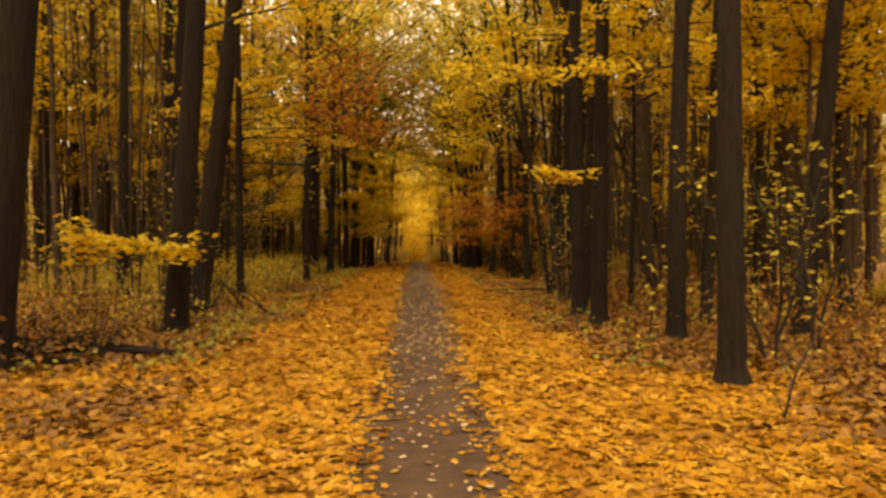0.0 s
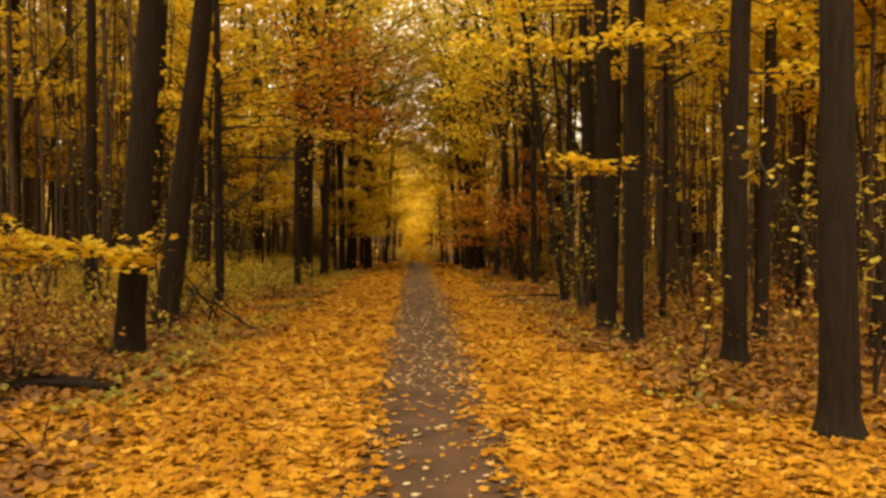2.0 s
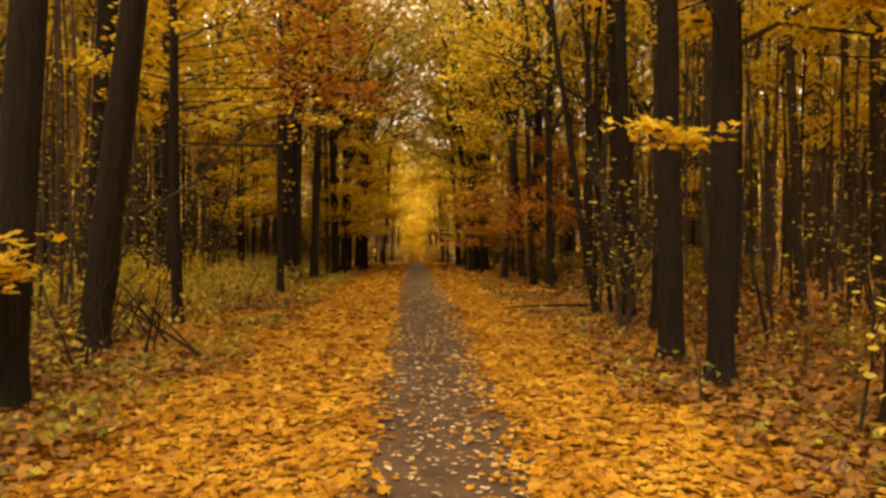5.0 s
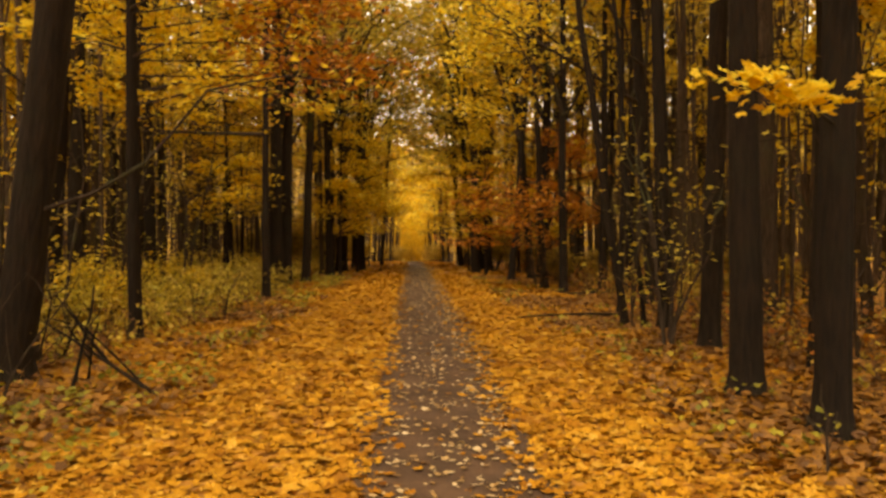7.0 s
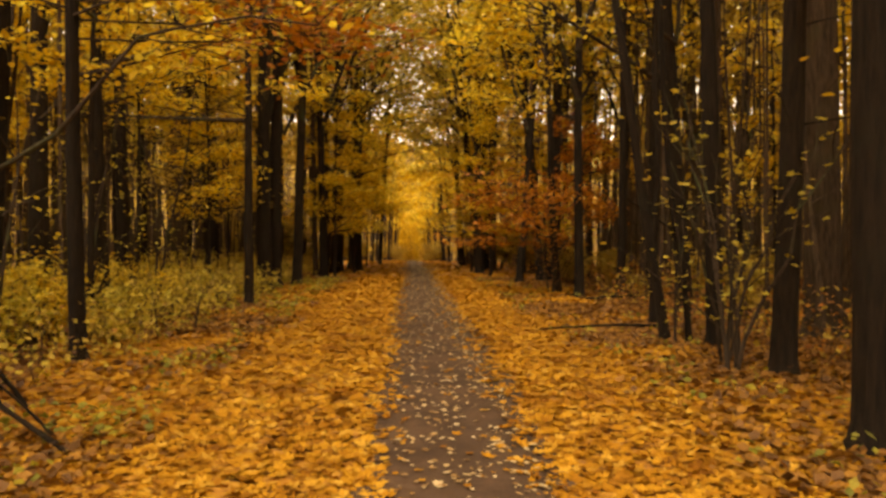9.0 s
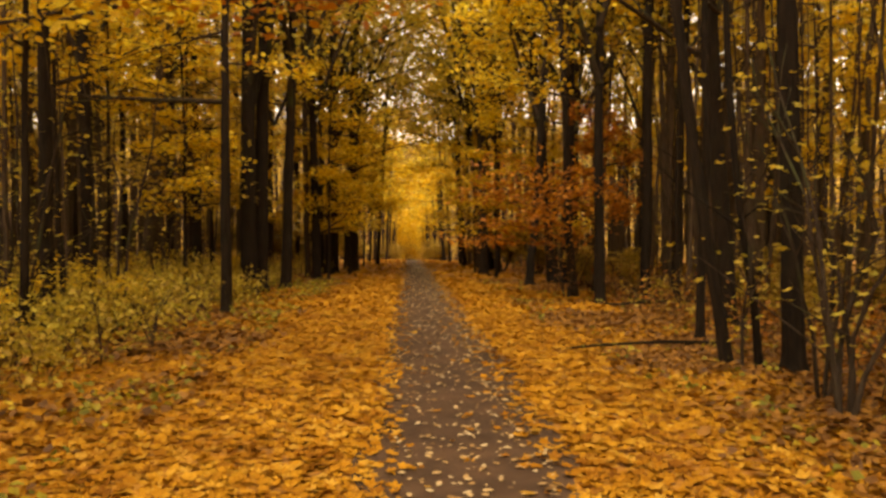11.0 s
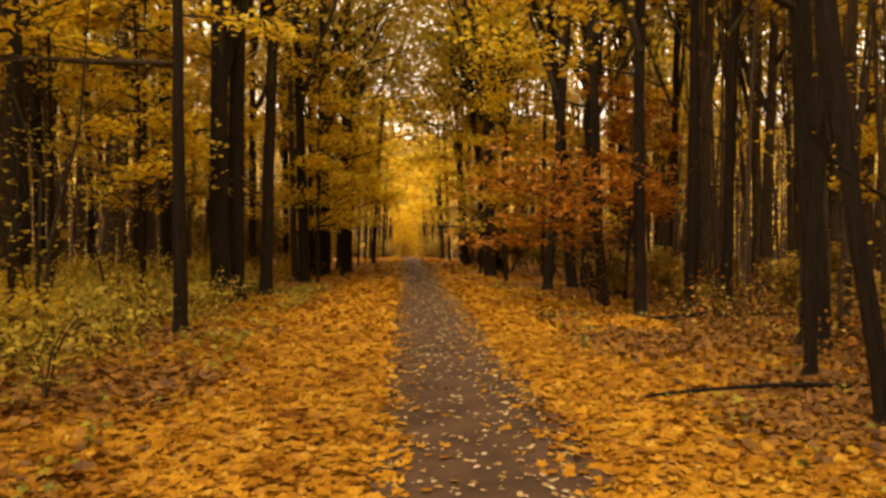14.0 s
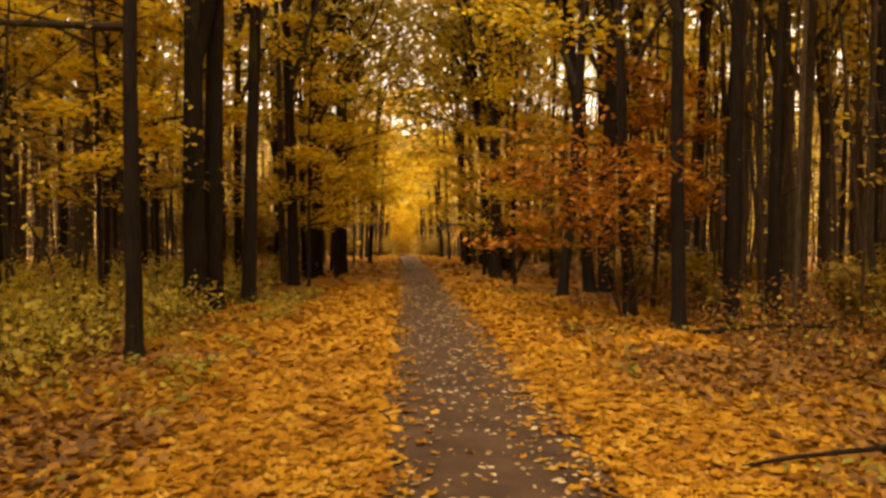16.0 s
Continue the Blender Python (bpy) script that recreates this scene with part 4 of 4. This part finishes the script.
# tall trees on both sides further along, and golden ones that close the end of the path
for k in range(9):
    ay = 33 + 2.6 * k
    ax = (-1 if k % 2 else 1) * g_fill.uniform(3.0, 6.0)
    tree(ax, ay, g_fill.uniform(0.1, 0.17), float(g_fill.normal(0, 0.02)), "arch")
for k in range(3):
    side = -1 if k % 2 else 1
    tree(side * 3.0, 43 + 4.5 * k, 0.11, -side * 0.09, "arch", (1, 2, 1, 0, 1, 1, 0)[k], "tall tree leaning over the path with yellow-green crown")
for ex, ey in ((-0.4, 150), (2.6, 153), (-3.4, 152), (5.6, 156), (-6.4, 157), (1.0, 162), (-2.2, 164)):
    tree(ex, ey, 0.15, 0.0, "end")

g_end = np.random.default_rng(88)
for k in range(30):
    side = -1 if k % 2 else 1
    ay = 57 + 2.9 * k + g_end.uniform(-1, 1)
    tree(0.1 + side * g_end.uniform(2.3, 3.2), ay, g_end.uniform(0.08, 0.14), -0.05 * side, "alley", sides=7)
thicket = shrub("golden_thicket", -0.2, 146, 6.5, 9, 9, GOLD, 0.34, 89, "golden thicket where the path ends from sight", "shrub", 0.6, "golden thickets at the path's end", KITE, False)
for cx, cy, cs in ((-2.4, 147, 1.1), (2.0, 148, 1.0), (0.9, 144, 0.8), (-1.2, 143.5, 0.7)):
    copy_thing(thicket, pose(cx, cy, float(ground_z(cx, cy)), 0, 0, 70 * cx) @ Matrix.Scale(cs, 4))
dim_thicket = shrub("dim_thicket", -4.6, 77, 2.4, 9, 7, DULL, 0.2, 90, "dim yellowed thicket between far trunks", "shrub", 0.8, "thickets at the path's end", KITE, False)
for k in range(60):
    side = -1 if k % 2 else 1
    qy = 42 + 1.65 * k
    qx = 0.1 + side * (g_end.uniform(1.9, 3.2) if k % 4 < 2 and qy > 72 else g_end.uniform(4.0, 10))
    copy_thing(dim_thicket, pose(qx, qy, float(ground_z(qx, qy)), 0, 0, g_end.uniform(0, 360)) @ Matrix.Scale(g_end.uniform(0.7, 1.25), 4))

for k in range(14):
    qx, qy = g_end.uniform(4.8, 10.5), 23 + 1.3 * k
    copy_thing(dim_thicket, pose(qx, qy, float(ground_z(qx, qy)), 0, 0, g_end.uniform(0, 360)) @ Matrix.Scale(g_end.uniform(0.35, 0.6), 4))


def far_woods():
    """The wood all round beyond the trees that one could count."""
    g = np.random.default_rng(600)
    n = 2500
    a, d = np.where(np.arange(n) < 2100, g.uniform(0, 2 * math.pi, n), g.uniform(-0.75, 0.75, n)), g.uniform(28, 150, n)
    x, y = d * np.sin(a), 12 + d * np.cos(a)
    keep = ~((np.abs(x) < 4.0 + 0.36 * np.clip(70 - y, 0, None)) & (y > -8)) & ~((np.abs(x) < 3.2) & (y < 170)) & ~((np.abs(x) < 5) & (y > 56) & (y < 100))
    x, y = x[keep], y[keep]
    pcs = []
    for k in range(len(x)):
        h = g.uniform(10, 20)
        z = float(ground_z(x[k], y[k])) - 0.1
        pts = np.array([(0, 0, 0), (g.normal(0, 0.2), 0, h * 0.5), (g.normal(0, 0.5), 0, h)]) + (x[k], y[k], z)
        r = g.uniform(0.1, 0.24)
        pcs.append(tube(pts, (r, r * 0.7, r * 0.2), 6))
    for k in range(70):
        ax, ay, r = 0.1 + (-1 if k % 2 else 1) * g.uniform(1.9, 9.5), 54 + 1.25 * k, g.uniform(0.06, 0.15)
        z, h = float(ground_z(ax, ay)) - 0.1, g.uniform(9, 16)
        pcs.append(tube(np.array([(0, 0, 0), (g.normal(0, 0.2), 0, h * 0.5), (g.normal(0, 0.5), 0, h)]) + (ax, ay, z), (r, r * 0.7, r * 0.2), 6))
    # far trunks get the lighter bark, haze painted in as colour
    t = tagged(new("far_woods", quick_mesh("far_woods", *join(pcs), GREY_AND_HAZED_BARK, True)), "dense far wood with haze-paled bark and yellow crowns", "woods", kind="stuff")
    spots = []
    for k in range(len(x)):
        z = float(ground_z(x[k], y[k]))
        for c in range(9):
            spots.append((x[k] + g.normal(0, 1.4), y[k] + g.normal(0, 1.4), z + (g.uniform(4.0, 18) if c < 8 else g.uniform(1, 4))))
    co, tris = foliage(spots, 7, (0.8, 0.8, 0.35), 0.48, KITE, 0.6, g)
    tagged(child("foliage", quick_mesh("foliage", co, tris, DULL), t), "dull yellow far foliage", kind="stuff")


far_woods()


def backdrop():
    n, rad = 96, 175.0
    a = np.linspace(0, 2 * math.pi, n, endpoint=False)
    g = np.random.default_rng(3)
    top = 25 + g.uniform(-4, 5, n)
    lo = np.stack([rad * np.sin(a), 12 + rad * np.cos(a), np.full(n, -20.0)], -1)
    hi = np.stack([rad * np.sin(a), 12 + rad * np.cos(a), top], -1)
    i = np.arange(n)
    j = (i + 1) % n
    tris = np.concatenate([np.stack([i, j, i + n], -1), np.stack([j, j + n, i + n], -1)])
    tagged(new("backdrop", quick_mesh("backdrop", np.concatenate([lo, hi]), tris, DISTANT, True)), "dim brown distant wood all round", "backdrop", kind="structure")


backdrop()


# ---------------------------------------------------------------- leaves on the asphalt, last
def path_leaves():
    g = np.random.default_rng(44)
    kinds = []
    for k in range(6):
        co, tris = leaves(np.zeros((1, 3)), [1.0], MAPLE if k < 4 else OVAL, 0.12, g, 0.8)
        kinds.append(quick_mesh("leaf", co, tris, PALE if k % 3 else FALLEN))
    made = 0
    for k in range(4000):
        y = 3.2 + 44 * (k / 4000.0)
        if g.uniform() > 0.30 + 0.05 * math.sin(1.1 * y):
            continue
        a, b = float(path_left(y)), float(path_right(y))
        x = g.uniform(a, b)
        m = pose(x, y, float(ground_z(x, y)) + 0.035, g.normal(0, 7), g.normal(0, 7), g.uniform(0, 360)) @ Matrix.Scale(g.uniform(0.028, 0.066), 4)
        if made < 300:
            child("leaf", kinds[int(g.integers(6))], path).matrix_basis = m
        made += 1
    n = 4600
    y = np.where(g.uniform(0, 1, n) < 0.1, g.uniform(-10, 3.2, n), g.uniform(9, 60, n))
    x = path_left(y) + (path_right(y) - path_left(y)) * g.uniform(0, 1, n) ** 0.75
    co, tris = leaves(np.stack([x, y, ground_z(x, y) + 0.035], -1), g.uniform(0.026, 0.072, n), OVAL, 0.12, g)
    tagged(child("strewn_leaves", quick_mesh("strewn_leaves", co, tris, PALE), path), "pale leaves strewn on the asphalt", kind="stuff")
    n = 2400
    y = g.uniform(-10, 60, n)
    inward = g.exponential(0.09, n)
    x = np.where(g.uniform(0, 1, n) < 0.42, path_left(y) + inward, path_right(y) - 1.5 * inward)
    x = np.clip(x, path_left(y) - 0.02, path_right(y) + 0.02)
    co, tris = leaves(np.stack([x, y, ground_z(x, y) + 0.035], -1), g.uniform(0.04, 0.10, n), MAPLE, 0.14, g)
    tagged(child("drifted_leaves", quick_mesh("drifted_leaves", co, tris, FALLEN), path), "golden leaves drifted over the path's edges", kind="stuff")


path_leaves()
